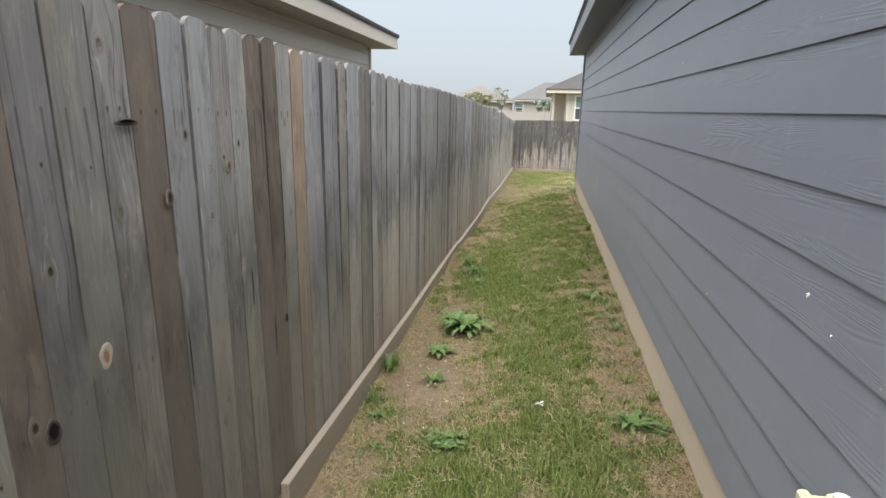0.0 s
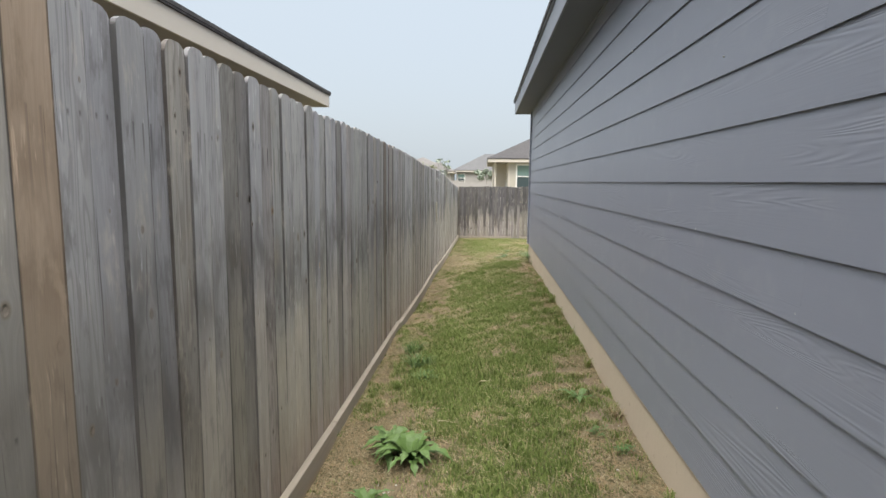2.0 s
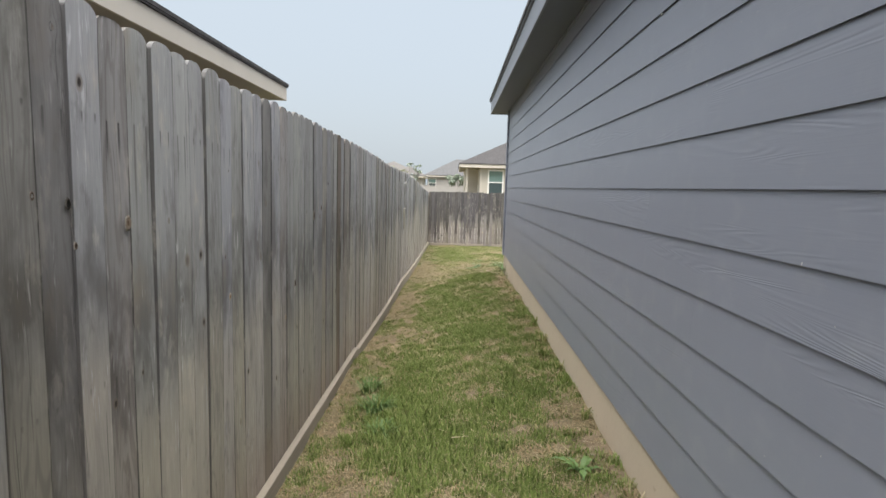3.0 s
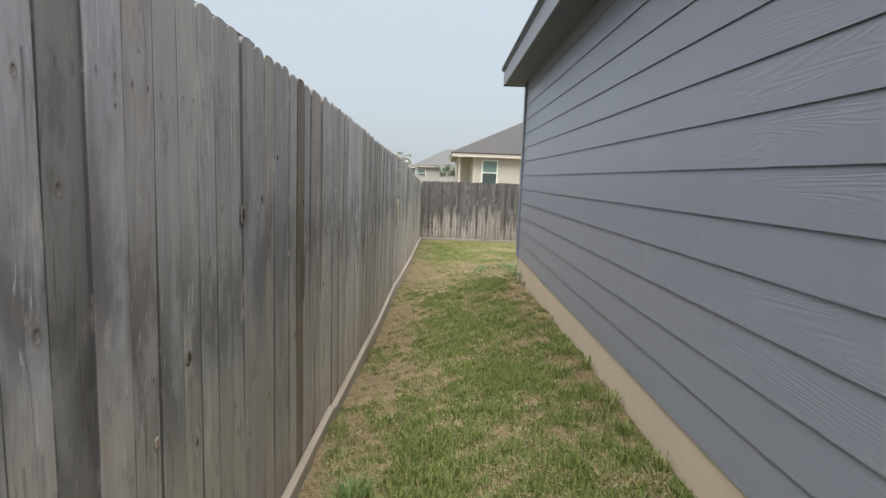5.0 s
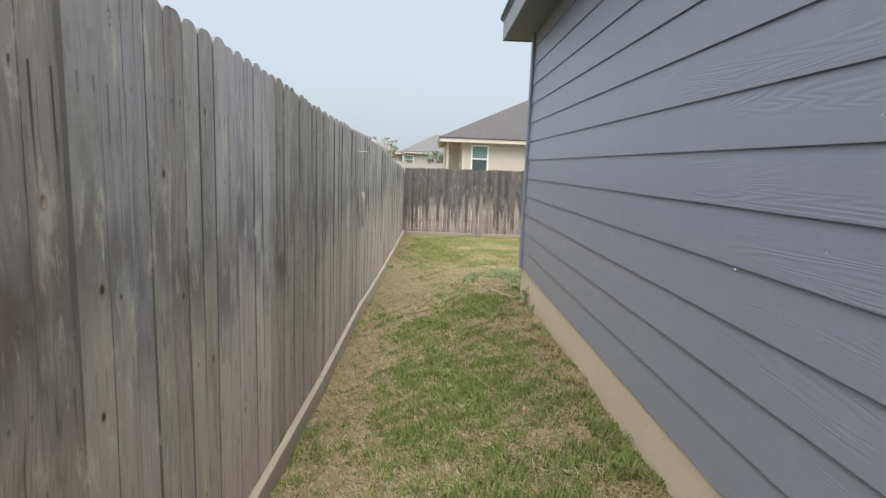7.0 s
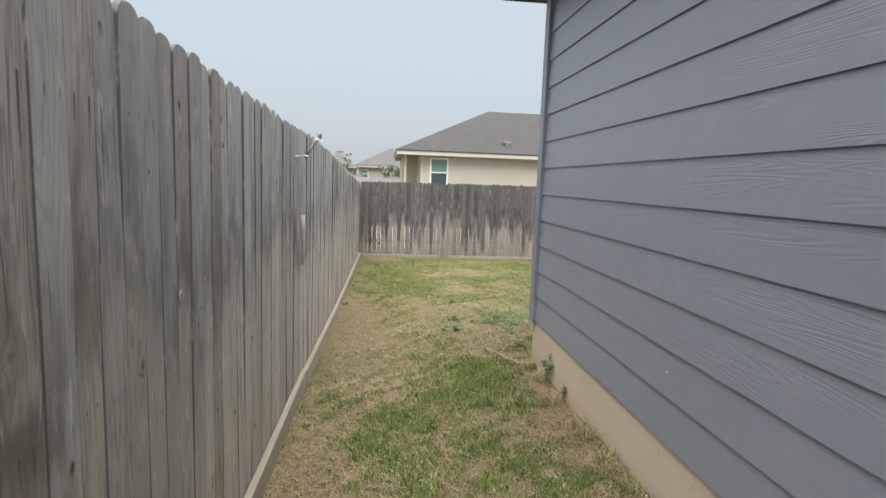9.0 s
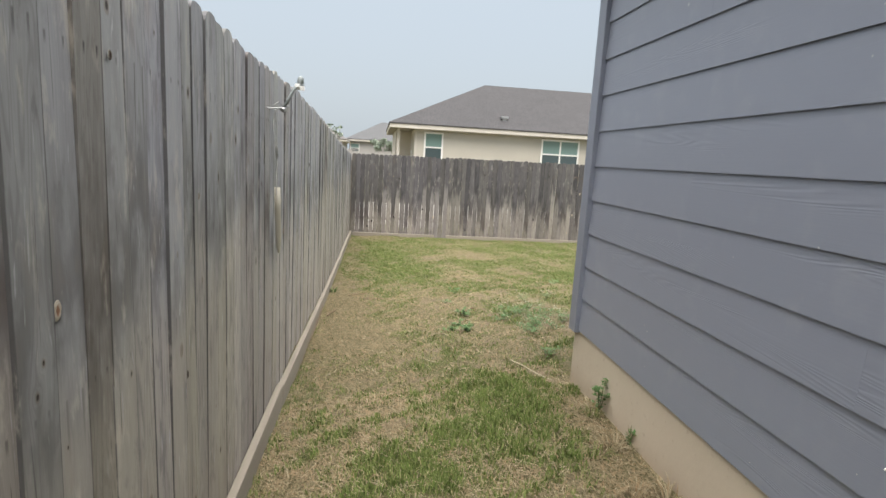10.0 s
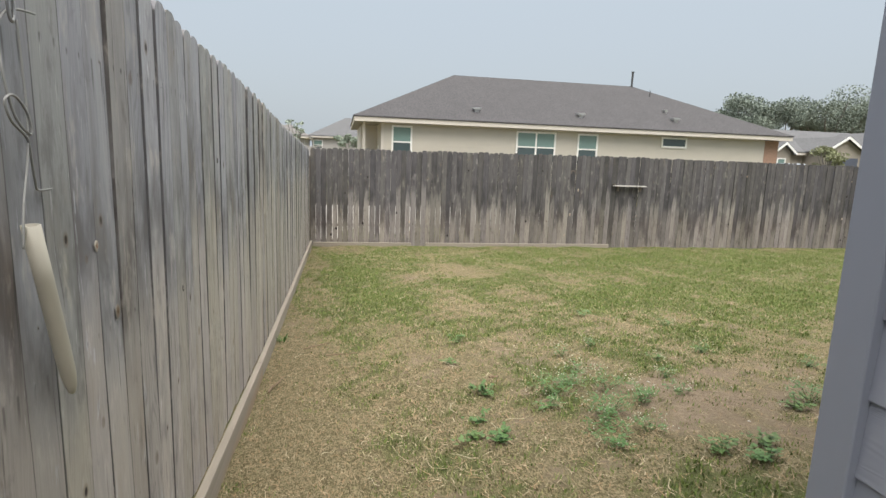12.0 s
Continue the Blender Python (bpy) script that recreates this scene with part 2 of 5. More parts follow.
def siding_paint(name, color, emboss=0.4):
    """Painted fibre cement with an embossed wood grain that comes and goes along the board."""
    n = Nodes(name, 0.5)
    n.b.inputs["Specular IOR Level"].default_value = 0.8
    v, r = n.tc.outputs["Object"], n.info.outputs["Random"]
    off = n.join(n.math("MULTIPLY", r, 9.0), n.math("MULTIPLY", r, 37.0), n.math("MULTIPLY", r, 5.0))
    q = n.scaled(v, (1.0, 0.6, 9.0), off)
    swirl = n.noise(q, 1.0, 2, 0.5, 0.6)
    lines = n.math("SINE", n.math("MULTIPLY", swirl, 150.0))
    fade = n.step(n.noise(n.scaled(v, (1.0, 0.9, 9.0), off), 1.0, 2), 0.46, 0.64)
    fine = n.noise(n.scaled(v, (10, 4.0, 160.0), off), 1.0, 3)
    h = n.math("ADD", n.math("MULTIPLY", n.math("MULTIPLY", lines, fade), 0.6), n.math("MULTIPLY", fine, 0.5))
    blot = n.noise(n.geo.outputs["Position"], 1.3, 4)
    chalk = n.step(n.noise(n.geo.outputs["Position"], 9.0, 4), 0.5, 0.8)
    dull = n.math("MULTIPLY_ADD", r, 0.02, 0.99)
    col = n.mix(blot, tuple(c * 0.93 for c in color), tuple(c * 1.07 for c in color))
    col = n.mix(n.math("MULTIPLY", chalk, 0.12), col, (0.42, 0.42, 0.43))
    specks = n.step(n.noise(n.geo.outputs["Position"], 55.0, 1), 0.80, 0.83)
    col = n.mix(specks, col, (0.55, 0.53, 0.5))
    col = n.mix(1.0, col, n.join(dull, dull, dull), "MULTIPLY")
    return n.finish(col, h, emboss, 0.0011, n.math("MULTIPLY_ADD", blot, 0.15, 0.33))


M_SLATE = siding_paint("slate_blue_siding_paint", (0.232, 0.247, 0.300))
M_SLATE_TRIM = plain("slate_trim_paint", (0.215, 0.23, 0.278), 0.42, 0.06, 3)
# soffit colour: a darker slate than the trim and fascia
M_SOFFIT = plain("dark_slate_soffit", (0.17, 0.18, 0.21), 0.6, 0.06, 3)
M_FASCIA = plain("slate_fascia_paint", (0.23, 0.25, 0.29), 0.5, 0.06, 3)


def slab_material():
    n = Nodes("cream_painted_foundation", 0.8)
    p = n.geo.outputs["Position"]
    a, b = n.noise(p, 2.2, 5), n.noise(p, 25.0, 3)
    col = n.mix(a, (0.49, 0.41, 0.315), (0.60, 0.515, 0.405))
    col = n.mix(n.step(b, 0.62, 0.75, 0.0, 0.35), col, (0.30, 0.22, 0.15))
    z = n.split(p)["Z"]
    col = n.mix(n.step(n.math("ADD", z, n.math("MULTIPLY", a, 0.16)), 0.36, 0.2, 0.0, 0.38), col, (0.33, 0.235, 0.15))
    return n.finish(col, b, 0.35, 0.004)


M_SLAB = slab_material()


def ground_material():
    n = Nodes("soil_and_thatch", 0.95)
    n.b.inputs["Specular IOR Level"].default_value = 0.1
    at = n.t.nodes.new("ShaderNodeAttribute")
    at.attribute_name = "cover"
    c = n.split(at.outputs["Vector"])
    p = n.geo.outputs["Position"]
    a, b, d = n.noise(p, 3.0, 5), n.noise(p, 30.0, 4), n.noise(n.scaled(p, (160, 60, 60)), 1.0, 3)
    soil = n.mix(a, (0.18, 0.14, 0.10), (0.31, 0.245, 0.172))
    soil = n.mix(n.step(b, 0.35, 0.7, 0.5, 0.0), soil, (0.13, 0.10, 0.068))
    thatch = n.mix(n.step(d, 0.35, 0.65), (0.10, 0.084, 0.045), (0.27, 0.225, 0.135))
    thatch = n.mix(n.step(b, 0.55, 0.35, 0.0, 0.5), thatch, (0.07, 0.066, 0.028))
    green = n.mix(b, (0.058, 0.074, 0.024), (0.11, 0.125, 0.05))
    col = n.mix(n.step(n.math("ADD", c["Y"], n.math("MULTIPLY", n.math("SUBTRACT", b, 0.5), 0.8)), 0.25, 0.7), soil, thatch)
    col = n.mix(n.step(n.math("ADD", c["X"], n.math("MULTIPLY", n.math("SUBTRACT", b, 0.5), 0.6)), 0.2, 0.75), col, green)
    return n.finish(col, n.math("ADD", b, d), 0.8, 0.02)


M_GROUND = ground_material()


def blades(name, dark, light, dry):
    n = Nodes(name, 0.7)
    n.b.inputs["Specular IOR Level"].default_value = 0.2
    at = n.t.nodes.new("ShaderNodeAttribute")
    at.attribute_name = "tint"
    c = n.split(at.outputs["Vector"])
    col = n.mix(c["X"], dark, light)
    return n.finish(n.mix(c["Y"], col, dry))


M_GRASS = blades("mown_grass", (0.074, 0.120, 0.021), (0.18, 0.240, 0.064), (0.33, 0.29, 0.155))
M_STRAW = blades("dry_straw", (0.16, 0.13, 0.075), (0.46, 0.395, 0.265), (0.30, 0.20, 0.11))
M_LEAF = plain("weed_leaf_green", (0.095, 0.165, 0.042), 0.55, 0.3, 30)
M_LEAF2 = plain("blue_green_weed_leaf", (0.075, 0.155, 0.038), 0.6, 0.3, 30)
M_STEM = plain("weed_stem", (0.14, 0.16, 0.07), 0.7, 0.2, 20)
M_PETAL = plain("tiny_cream_flowers", (0.55, 0.55, 0.42), 0.7, 0.1, 20)
M_CREAM = siding_paint("cream_siding_paint", (0.475, 0.435, 0.37), 0.2)
M_CREAM_TRIM = plain("cream_trim_paint", (0.55, 0.505, 0.45), 0.6, 0.05, 3)
M_WHITE = plain("white_vinyl", (0.78, 0.77, 0.74), 0.4, 0.04, 5)
M_TAUPE = plain("taupe_soffit", (0.30, 0.27, 0.25), 0.7, 0.06, 3)
M_DRIP = plain("dark_drip_edge", (0.05, 0.05, 0.05), 0.5, 0.1, 3)
# the next three colours are paled to stand in for distance haze
M_TREE = plain("haze_pale_foliage", (0.165, 0.195, 0.16), 0.9, 0.25, 0.8)
M_HAZY = plain("haze_pale_sparse_foliage", (0.25, 0.29, 0.23), 0.9, 0.15, 0.8)
M_BARK = plain("haze_pale_bark", (0.19, 0.18, 0.16), 0.9, 0.3, 6)
M_YELLOW = plain("yellow_green_foliage", (0.20, 0.215, 0.115), 0.8, 0.3, 3)
M_PVC = plain("aged_cream_plastic", (0.43, 0.405, 0.335), 0.55, 0.1, 10)
M_WIRE = plain("pale_grey_cable", (0.27, 0.27, 0.26), 0.5, 0.1, 30)
M_METAL = plain("dull_galvanised_metal", (0.42, 0.42, 0.42), 0.45, 0.15, 25, 0.8)
M_GREYP = plain("grey_plastic", (0.25, 0.275, 0.275), 0.5, 0.1, 20)
M_BOX = plain("pale_yellow_plastic", (0.68, 0.66, 0.48), 0.5, 0.08, 10)
M_BRICK = plain("red_brown_brick", (0.30, 0.19, 0.14), 0.9, 0.35, 9)
# far walls: greyed so that the colour carries the distance haze
M_STUCCO = plain("haze_greyed_siding", (0.37, 0.35, 0.335), 0.8, 0.1, 2)
M_DOOR = plain("navy_garage_door", (0.07, 0.08, 0.11), 0.6, 0.1, 2)
M_STONE = plain("pale_pebble", (0.45, 0.42, 0.37), 0.8, 0.2, 40)
M_STICK = plain("dry_twig", (0.20, 0.14, 0.09), 0.9, 0.3, 30)


def shingle_material(name, a, b):
    n = Nodes(name, 0.9)
    t = n.t.nodes.new("ShaderNodeTexBrick")
    n.put(t.inputs["Vector"], n.scaled(n.tc.outputs["Object"], (1, 1, 1)))
    t.inputs["Scale"].default_value = 1.0
    t.inputs["Brick Width"].default_value, t.inputs["Row Height"].default_value = 0.32, 0.14
    t.inputs["Mortar Size"].default_value = 0.006
    f = n.noise(n.geo.outputs["Position"], 1.1, 4)
    g = n.noise(n.geo.outputs["Position"], 14.0, 3)
    col = n.mix(f, a, b)
    col = n.mix(n.math("MULTIPLY", n.step(g, 0.4, 0.62), 0.7), col, tuple(c * 0.6 for c in a))
    col = n.mix(n.math("MULTIPLY", t.outputs["Fac"], 0.6), col, tuple(c * 0.5 for c in a))
    return n.finish(col, g, 0.4, 0.01)


M_ROOF = shingle_material("grey_shingles", (0.056, 0.053, 0.056), (0.088, 0.083, 0.086))
# far roofs: distance haze is baked into these lighter greys
M_ROOF3 = shingle_material("mid_grey_shingles", (0.105, 0.105, 0.108), (0.145, 0.145, 0.15))
M_ROOF2 = shingle_material("pale_grey_shingles", (0.15, 0.14, 0.135), (0.20, 0.19, 0.18))


def glass(name, color):
    n = Nodes(name, 0.06)
    n.b.inputs["Specular IOR Level"].default_value = 0.6
    f = n.noise(n.tc.outputs["Object"], 3.0, 2)
    return n.finish(n.mix(f, tuple(c * 0.9 for c in color), color))


M_PANE_UP = glass("window_glass_over_pale_blind", (0.19, 0.28, 0.26))
M_PANE_LOW = glass("window_glass_with_screen", (0.07, 0.095, 0.10))

# ---- helpers for building ----
rng = np.random.default_rng(7)
rand = random.Random(11)


def box(bm, x0, x1, y0, y1, z0, z1):
    vs = [bm.verts.new((x, y, z)) for z in (z0, z1) for x, y in ((x0, y0), (x1, y0), (x1, y1), (x0, y1))]
    for f in ((3, 2, 1, 0), (4, 5, 6, 7), (0, 1, 5, 4), (1, 2, 6, 5), (2, 3, 7, 6), (3, 0, 4, 7)):
        bm.faces.new([vs[i] for i in f])


def part(name, bm, material, parent=None, label="", smooth=False):
    me = bpy.data.meshes.new(name)
    bm.to_mesh(me)
    bm.free()
    me.materials.append(material)
    if smooth:
        me.polygons.foreach_set("use_smooth", [True] * len(me.polygons))
    ob = new(name, me)
    ob.parent = parent
    return tagged(ob, label)


def block(name, material, parent, x0, x1, y0, y1, z0, z1, label="", bevel=0.0):
    bm = bmesh.new()
    box(bm, x0, x1, y0, y1, z0, z1)
    if bevel:
        bmesh.ops.bevel(bm, geom=bm.edges[:], offset=bevel, segments=1, affect="EDGES")
    return part(name, bm, material, parent, label)


def thing(name, label, category, at=(0, 0, 0), group="", kind=""):
    ob = new(name)
    ob.location = at
    ob.empty_display_size = 0.1
    return tagged(ob, label, category, group, kind)


def tube(bm, pts, radii, sides=8, cap=True):
    """A round bar along pts."""
    rings, pts = [], [Vector(p) for p in pts]
    if not hasattr(radii, "__len__"):
        radii = [radii] * len(pts)
    ref = Vector((0.31, 0.57, 0.76))
    for i, p in enumerate(pts):
        d = (pts[min(i + 1, len(pts) - 1)] - pts[max(i - 1, 0)]).normalized()
        u = d.cross(ref).normalized()
        w = d.cross(u)
        rings.append([bm.verts.new(p + (u * math.cos(a) + w * math.sin(a)) * radii[i]) for a in (2 * math.pi * k / sides for k in range(sides))])
    for a, b in zip(rings, rings[1:]):
        for k in range(sides):
            bm.faces.new((a[k], a[(k + 1) % sides], b[(k + 1) % sides], b[k]))
    if cap:
        bm.faces.new(rings[0][::-1])
        bm.faces.new(rings[-1])


def lerp(x, table):
    return np.interp(x, [a for a, _ in table], [b for _, b in table])


# ---- lie of the land ----
LEFT = [(-6, 0.02), (0, -0.03), (4.8, -0.02), (6.2, -0.14), (9, -0.17), (11, -0.27), (17, -0.39), (18.2, -0.42), (30, -0.5)]
RIGHT = [(-6, 0.32), (0, 0.28), (2, 0.22), (6.7, 0.21), (8.5, 0.16), (9.5, 0.12), (11, -0.02), (13, -0.16), (18.2, -0.41), (30, -0.5)]


def lump(x, y):
    return (0.012 * np.sin(3.1 * x + 1.7 * y) * np.sin(2.3 * y - 1.1 * x) + 0.008 * np.sin(7.3 * x + 0.4) * np.sin(6.1 * y + 2.0)
            + 0.004 * np.sin(17.0 * x + 3.0 * y) * np.sin(19.0 * y - 5.0 * x))


def ground_z(x, y):
    x, y = np.asarray(x, float), np.asarray(y, float)
    f = np.clip((x + 1.05) / 1.67, 0, 1)
    f = f * f * (3 - 2 * f) * 0.6 + f * 0.4
    z = lerp(y, LEFT) * (1 - f) + lerp(y, RIGHT) * f
    fade = np.clip((60 - np.abs(x)) / 40, 0, 1) * np.clip((40 - y) / 15, 0, 1)
    return z + lump(x, y) * fade


def wave(x, y, a, b, c):
    return np.sin(a * x + b * y + c)


def patch(x, y, cx, cy, rx, ry):
    return np.exp(-(((x - cx) / rx) ** 2 + ((y - cy) / ry) ** 2))


def field(x, y):
    """A lumpy field of patches, 0 to 1, from a sum of turned waves."""
    s = 0
    for i, (k, w) in enumerate(((2.1, 0.4), (4.3, 0.55), (8.9, 0.8), (17.0, 0.9), (31.0, 0.8))):
        a = 1.3 * i + 0.4
        u, v = x * math.cos(a) + y * math.sin(a), -x * math.sin(a) + y * math.cos(a)
        s = s + w * np.sin(k * u + 1.9 * i + 1.4 * np.sin(k * 0.6 * v)) * np.sin(k * 1.2 * v + 2.7 * i + 1.2 * np.sin(k * 0.5 * u))
    return 0.5 + s / 3.4


def cover(x, y):
    """How green and how strawy the turf is."""
    x, y = np.asarray(x, float), np.asarray(y, float)
    f = field(x, y)
    mid = np.exp(-((x + 0.12 - 0.1 * np.sin(y * 0.9)) / 0.5) ** 4)
    g = np.where(y < 9.3, 0.27 + (0.44 + 0.08 * np.clip((y - 2.0) / 2.0, 0, 1) - 0.16 * np.clip((y - 5.0) / 1.5, 0, 1)) * mid, 0.46) + (f - 0.5) * np.where(y < 9.3, 1.05, 0.75) + 0.22 * np.sin(2.6 * y + 2.2 * x) * np.sin(4.4 * x - 1.1 * y + 1.0)
    g += 0.45 * patch(x, y, -0.65, 3.7, 0.35, 0.9) - 0.5 * patch(x, y, -0.74, 1.45, 0.3, 0.75) + 0.4 * patch(x, y, -0.6, 0.15, 0.3, 0.45) - 0.2 * patch(x, y, -0.6, 5.4, 0.3, 0.6)
    g -= 0.3 * patch(x, y, 0.5, 1.6, 0.22, 2.2) + 0.45 * patch(x, y, 0.5, 7.9, 0.2, 1.2)
    g -= 0.3 * patch(x, y, 0.75, 15.0, 1.2, 0.35) + 0.25 * patch(x, y, -0.9, 6.0, 0.22, 3.0) + 0.3 * patch(x, y, -0.9, 13.0, 0.35, 4.0)
    g += 0.3 * patch(x, y, 0.4, 5.3, 0.2, 1.5) + 0.12 * patch(x, y, -0.2, 7.6, 0.6, 1.3)
    g += 0.55 * patch(x, y, -0.35, 14.6, 0.55, 1.6) + 0.4 * patch(x, y, 4.2, 13.5, 2.6, 1.0) + 0.4 * patch(x, y, 6.5, 16.2, 5, 1.5)
    g -= 0.25 * patch(x, y, -0.75, 11.6, 0.4, 1.6) + 0.32 * patch(x, y, 1.3, 10.6, 1.2, 0.75) + 0.1 * patch(x, y, -0.2, 10.2, 0.7, 0.8) + 0.15 * patch(x, y, 1.0, 12.9, 0.9, 0.5)
    g -= 0.25 * patch(x, y, 0.9, 15.6, 0.8, 0.5) + 0.15 * patch(x, y, 0.1, 11.8, 0.5, 0.5)
    g = np.clip(g, 0, 1)
    s = 0.76 + (field(x * 0.8 + 9, y * 0.8 - 4) - 0.5) * 0.9
    s += 0.5 * patch(x, y, 0.5, 7.6, 0.25, 1.6) + 0.4 * patch(x, y, 0.45, 0.9, 0.3, 1.0) + 0.4 * patch(x, y, -0.7, 11.4, 0.6, 1.5)
    s -= 0.45 * patch(x, y, -0.65, 1.35, 0.22, 0.45) + 0.6 * patch(x, y, 1.5, 10.6, 0.8, 0.5) + 0.5 * patch(x, y, 0.55, 2.4, 0.14, 0.8)
    return g, np.clip(s, 0, 1)


# ---- ground ----
def spread(lo, a, b, hi, fine):
    inner = np.arange(a, b + 1e-6, fine)
    steps = np.array([0.3, 0.8, 1.8, 4, 8, 15, 26, 45, 80, 140, 260, 500])
    return np.concatenate([(a - steps[a - steps > lo])[::-1], inner, b + steps[b + steps < hi]])


def make_ground():
    xs, ys = spread(-600, -1.4, 11.6, 600, 0.07), spread(-600, -3.0, 18.4, 600, 0.07)
    gx, gy = np.meshgrid(xs, ys)
    gz = ground_z(gx, gy)
    gz = np.where((gx < -40) | (gx > 60) | (gy > 60), -0.5, gz)
    nx, ny = len(xs), len(ys)
    verts = np.stack([gx, gy, gz], -1).reshape(-1, 3)
    i = (np.arange(ny - 1)[:, None] * nx + np.arange(nx - 1)[None, :]).reshape(-1)
    faces = np.stack([i, i + 1, i + nx + 1, i + nx], -1)
    me = bpy.data.meshes.new("ground")
    me.vertices.add(len(verts))
    me.vertices.foreach_set("co", verts.ravel())
    me.loops.add(faces.size)
    me.loops.foreach_set("vertex_index", faces.ravel())
    me.polygons.add(len(faces))
    me.polygons.foreach_set("loop_start", np.arange(len(faces)) * 4)
    me.polygons.foreach_set("loop_total", np.full(len(faces), 4))
    me.polygons.foreach_set("use_smooth", np.ones(len(faces), bool))
    me.update(calc_edges=True)
    g, s = cover(verts[:, 0], verts[:, 1])
    at = me.attributes.new("cover", "FLOAT_VECTOR", "POINT")
    at.data.foreach_set("vector", np.stack([g, s, g * 0], -1).ravel())
    me.materials.append(M_GROUND)
    tagged(new("ground", me), "patchy lawn soil with dry thatch and bare earth", "ground", kind="structure")


make_ground()


def turf(name, count, x0, x1, y0, y1, straw, label, high=(0.02, 0.055), wide=0.0022, keep=None, power=1.0, tall_where=None):
    """Blades scattered by the cover of the turf, all in one mesh."""
    x, y = rng.uniform(x0, x1, count), rng.uniform(y0, y1, count)
    g, s = cover(x, y)
    p = s * (1 - 0.78 * g) if straw else g ** power
    ok = rng.random(count) < p
    ok &= ~((x > 0.60) & (y < 9.08))
    if keep is not None:
        ok &= keep(x, y)
    x, y, g = x[ok], y[ok], g[ok]
    n = len(x)
    z = ground_z(x, y) - 0.004
    a = rng.uniform(0, 2 * math.pi, n)
    hgt = rng.uniform(high[0], high[1], n) * (0.7 + 0.6 * g)
    if tall_where is not None:
        hgt *= tall_where(x, y)
    lean = rng.uniform(0.1, 0.9, n) if not straw else rng.uniform(1.2, 4.5, n)
    up = hgt if not straw else hgt * rng.uniform(0.1, 0.6, n)
    out = hgt * lean * (1 if not straw else 0.6)
    w = wide * rng.uniform(0.7, 1.5, n)
    c, sn = np.cos(a), np.sin(a)
    turn = rng.uniform(-0.6, 0.6, n)
    c2, s2 = np.cos(a + turn), np.sin(a + turn)
    base = np.stack([x, y, z], -1)
    side = np.stack([-sn * w, c * w, 0 * w], -1)
    m = base + np.stack([c * out * 0.35, sn * out * 0.35, up * 0.6], -1)
    tip = m + np.stack([c2 * out * 0.65, s2 * out * 0.65, up * 0.4], -1)
    v = np.stack([base - side, base + side, m + side * 0.8, m - side * 0.8, tip], 1).reshape(-1, 3)
    k = np.arange(n)[:, None] * 5
    quads, tris = k + np.array([0, 1, 2, 3]), k + np.array([3, 2, 4])
    loops = np.concatenate([quads, tris], 1).ravel()
    me = bpy.data.meshes.new(name)
    me.vertices.add(n * 5)
    me.vertices.foreach_set("co", v.ravel())
    me.loops.add(n * 7)
    me.loops.foreach_set("vertex_index", loops)
    me.polygons.add(n * 2)
    start = (np.arange(n)[:, None] * 7 + np.array([0, 4])).ravel()
    me.polygons.foreach_set("loop_start", start)
    me.polygons.foreach_set("loop_total", np.tile([4, 3], n))
    me.update(calc_edges=True)
    tint = rng.random(n)
    dry = np.where(rng.random(n) < np.where(y > 9.4, 0.12, 0.0) + np.clip(0.58 - 0.62 * g, 0.05, 1), rng.uniform(0.4, 1.0, n), rng.uniform(0, 0.2, n))
    at = me.attributes.new("tint", "FLOAT_VECTOR", "POINT")
    at.data.foreach_set("vector", np.repeat(np.stack([tint, dry, 0 * dry], -1), 5, 0).ravel())
    me.materials.append(M_STRAW if straw else M_GRASS)
    return tagged(new(name, me), label, "grass", kind="stuff")


turf("grass", 520000, -1.06, 0.64, -2.0, 9.4, False, "short green mown grass between fence and house", high=(0.012, 0.036),
     tall_where=lambda x, y: 1 + 0.5 * patch(x, y, -0.68, 3.6, 0.25, 0.7) + 0.3 * patch(x, y, 0.5, 5.4, 0.15, 1.5))
turf("grass", 700000, -1.06, 11.5, 9.4, 18.15, False, "short patchy green grass of the back lawn", high=(0.010, 0.029), wide=0.0027)
turf("straw", 330000, -1.04, 0.61, -2.0, 9.4, True, "dry straw and dead grass lying on the soil", high=(0.012, 0.045), wide=0.0017)
turf("straw", 480000, -1.04, 11.5, 9.4, 18.15, True, "dry straw and thatch lying on the back lawn", high=(0.01, 0.04), wide=0.0022)

# ---- our house: slate blue lap siding on a cream slab ----
HX, HY, SILL, COURSE = 0.600, 9.0, 0.45, 0.178
house = thing("house", "single-storey house with slate blue lap siding on a cream slab", "house", (HX, HY, 0.4))
block("foundation", M_SLAB, None, 0.603, 11.0, -8.0, 9.08, -0.6, SILL + 0.004, bevel=0.006)
f = bpy.data.objects["foundation"]
f.parent, f.matrix_parent_inverse = house, Matrix.Translation((-HX, -HY, -0.4))
f["label"] = "cream painted concrete foundation with dirt splashes"


def hang(ob, parent):
    """Parents ob to a top-level empty without moving it."""
    ob.parent, ob.matrix_parent_inverse = parent, Matrix.Translation(-parent.location)
    return ob


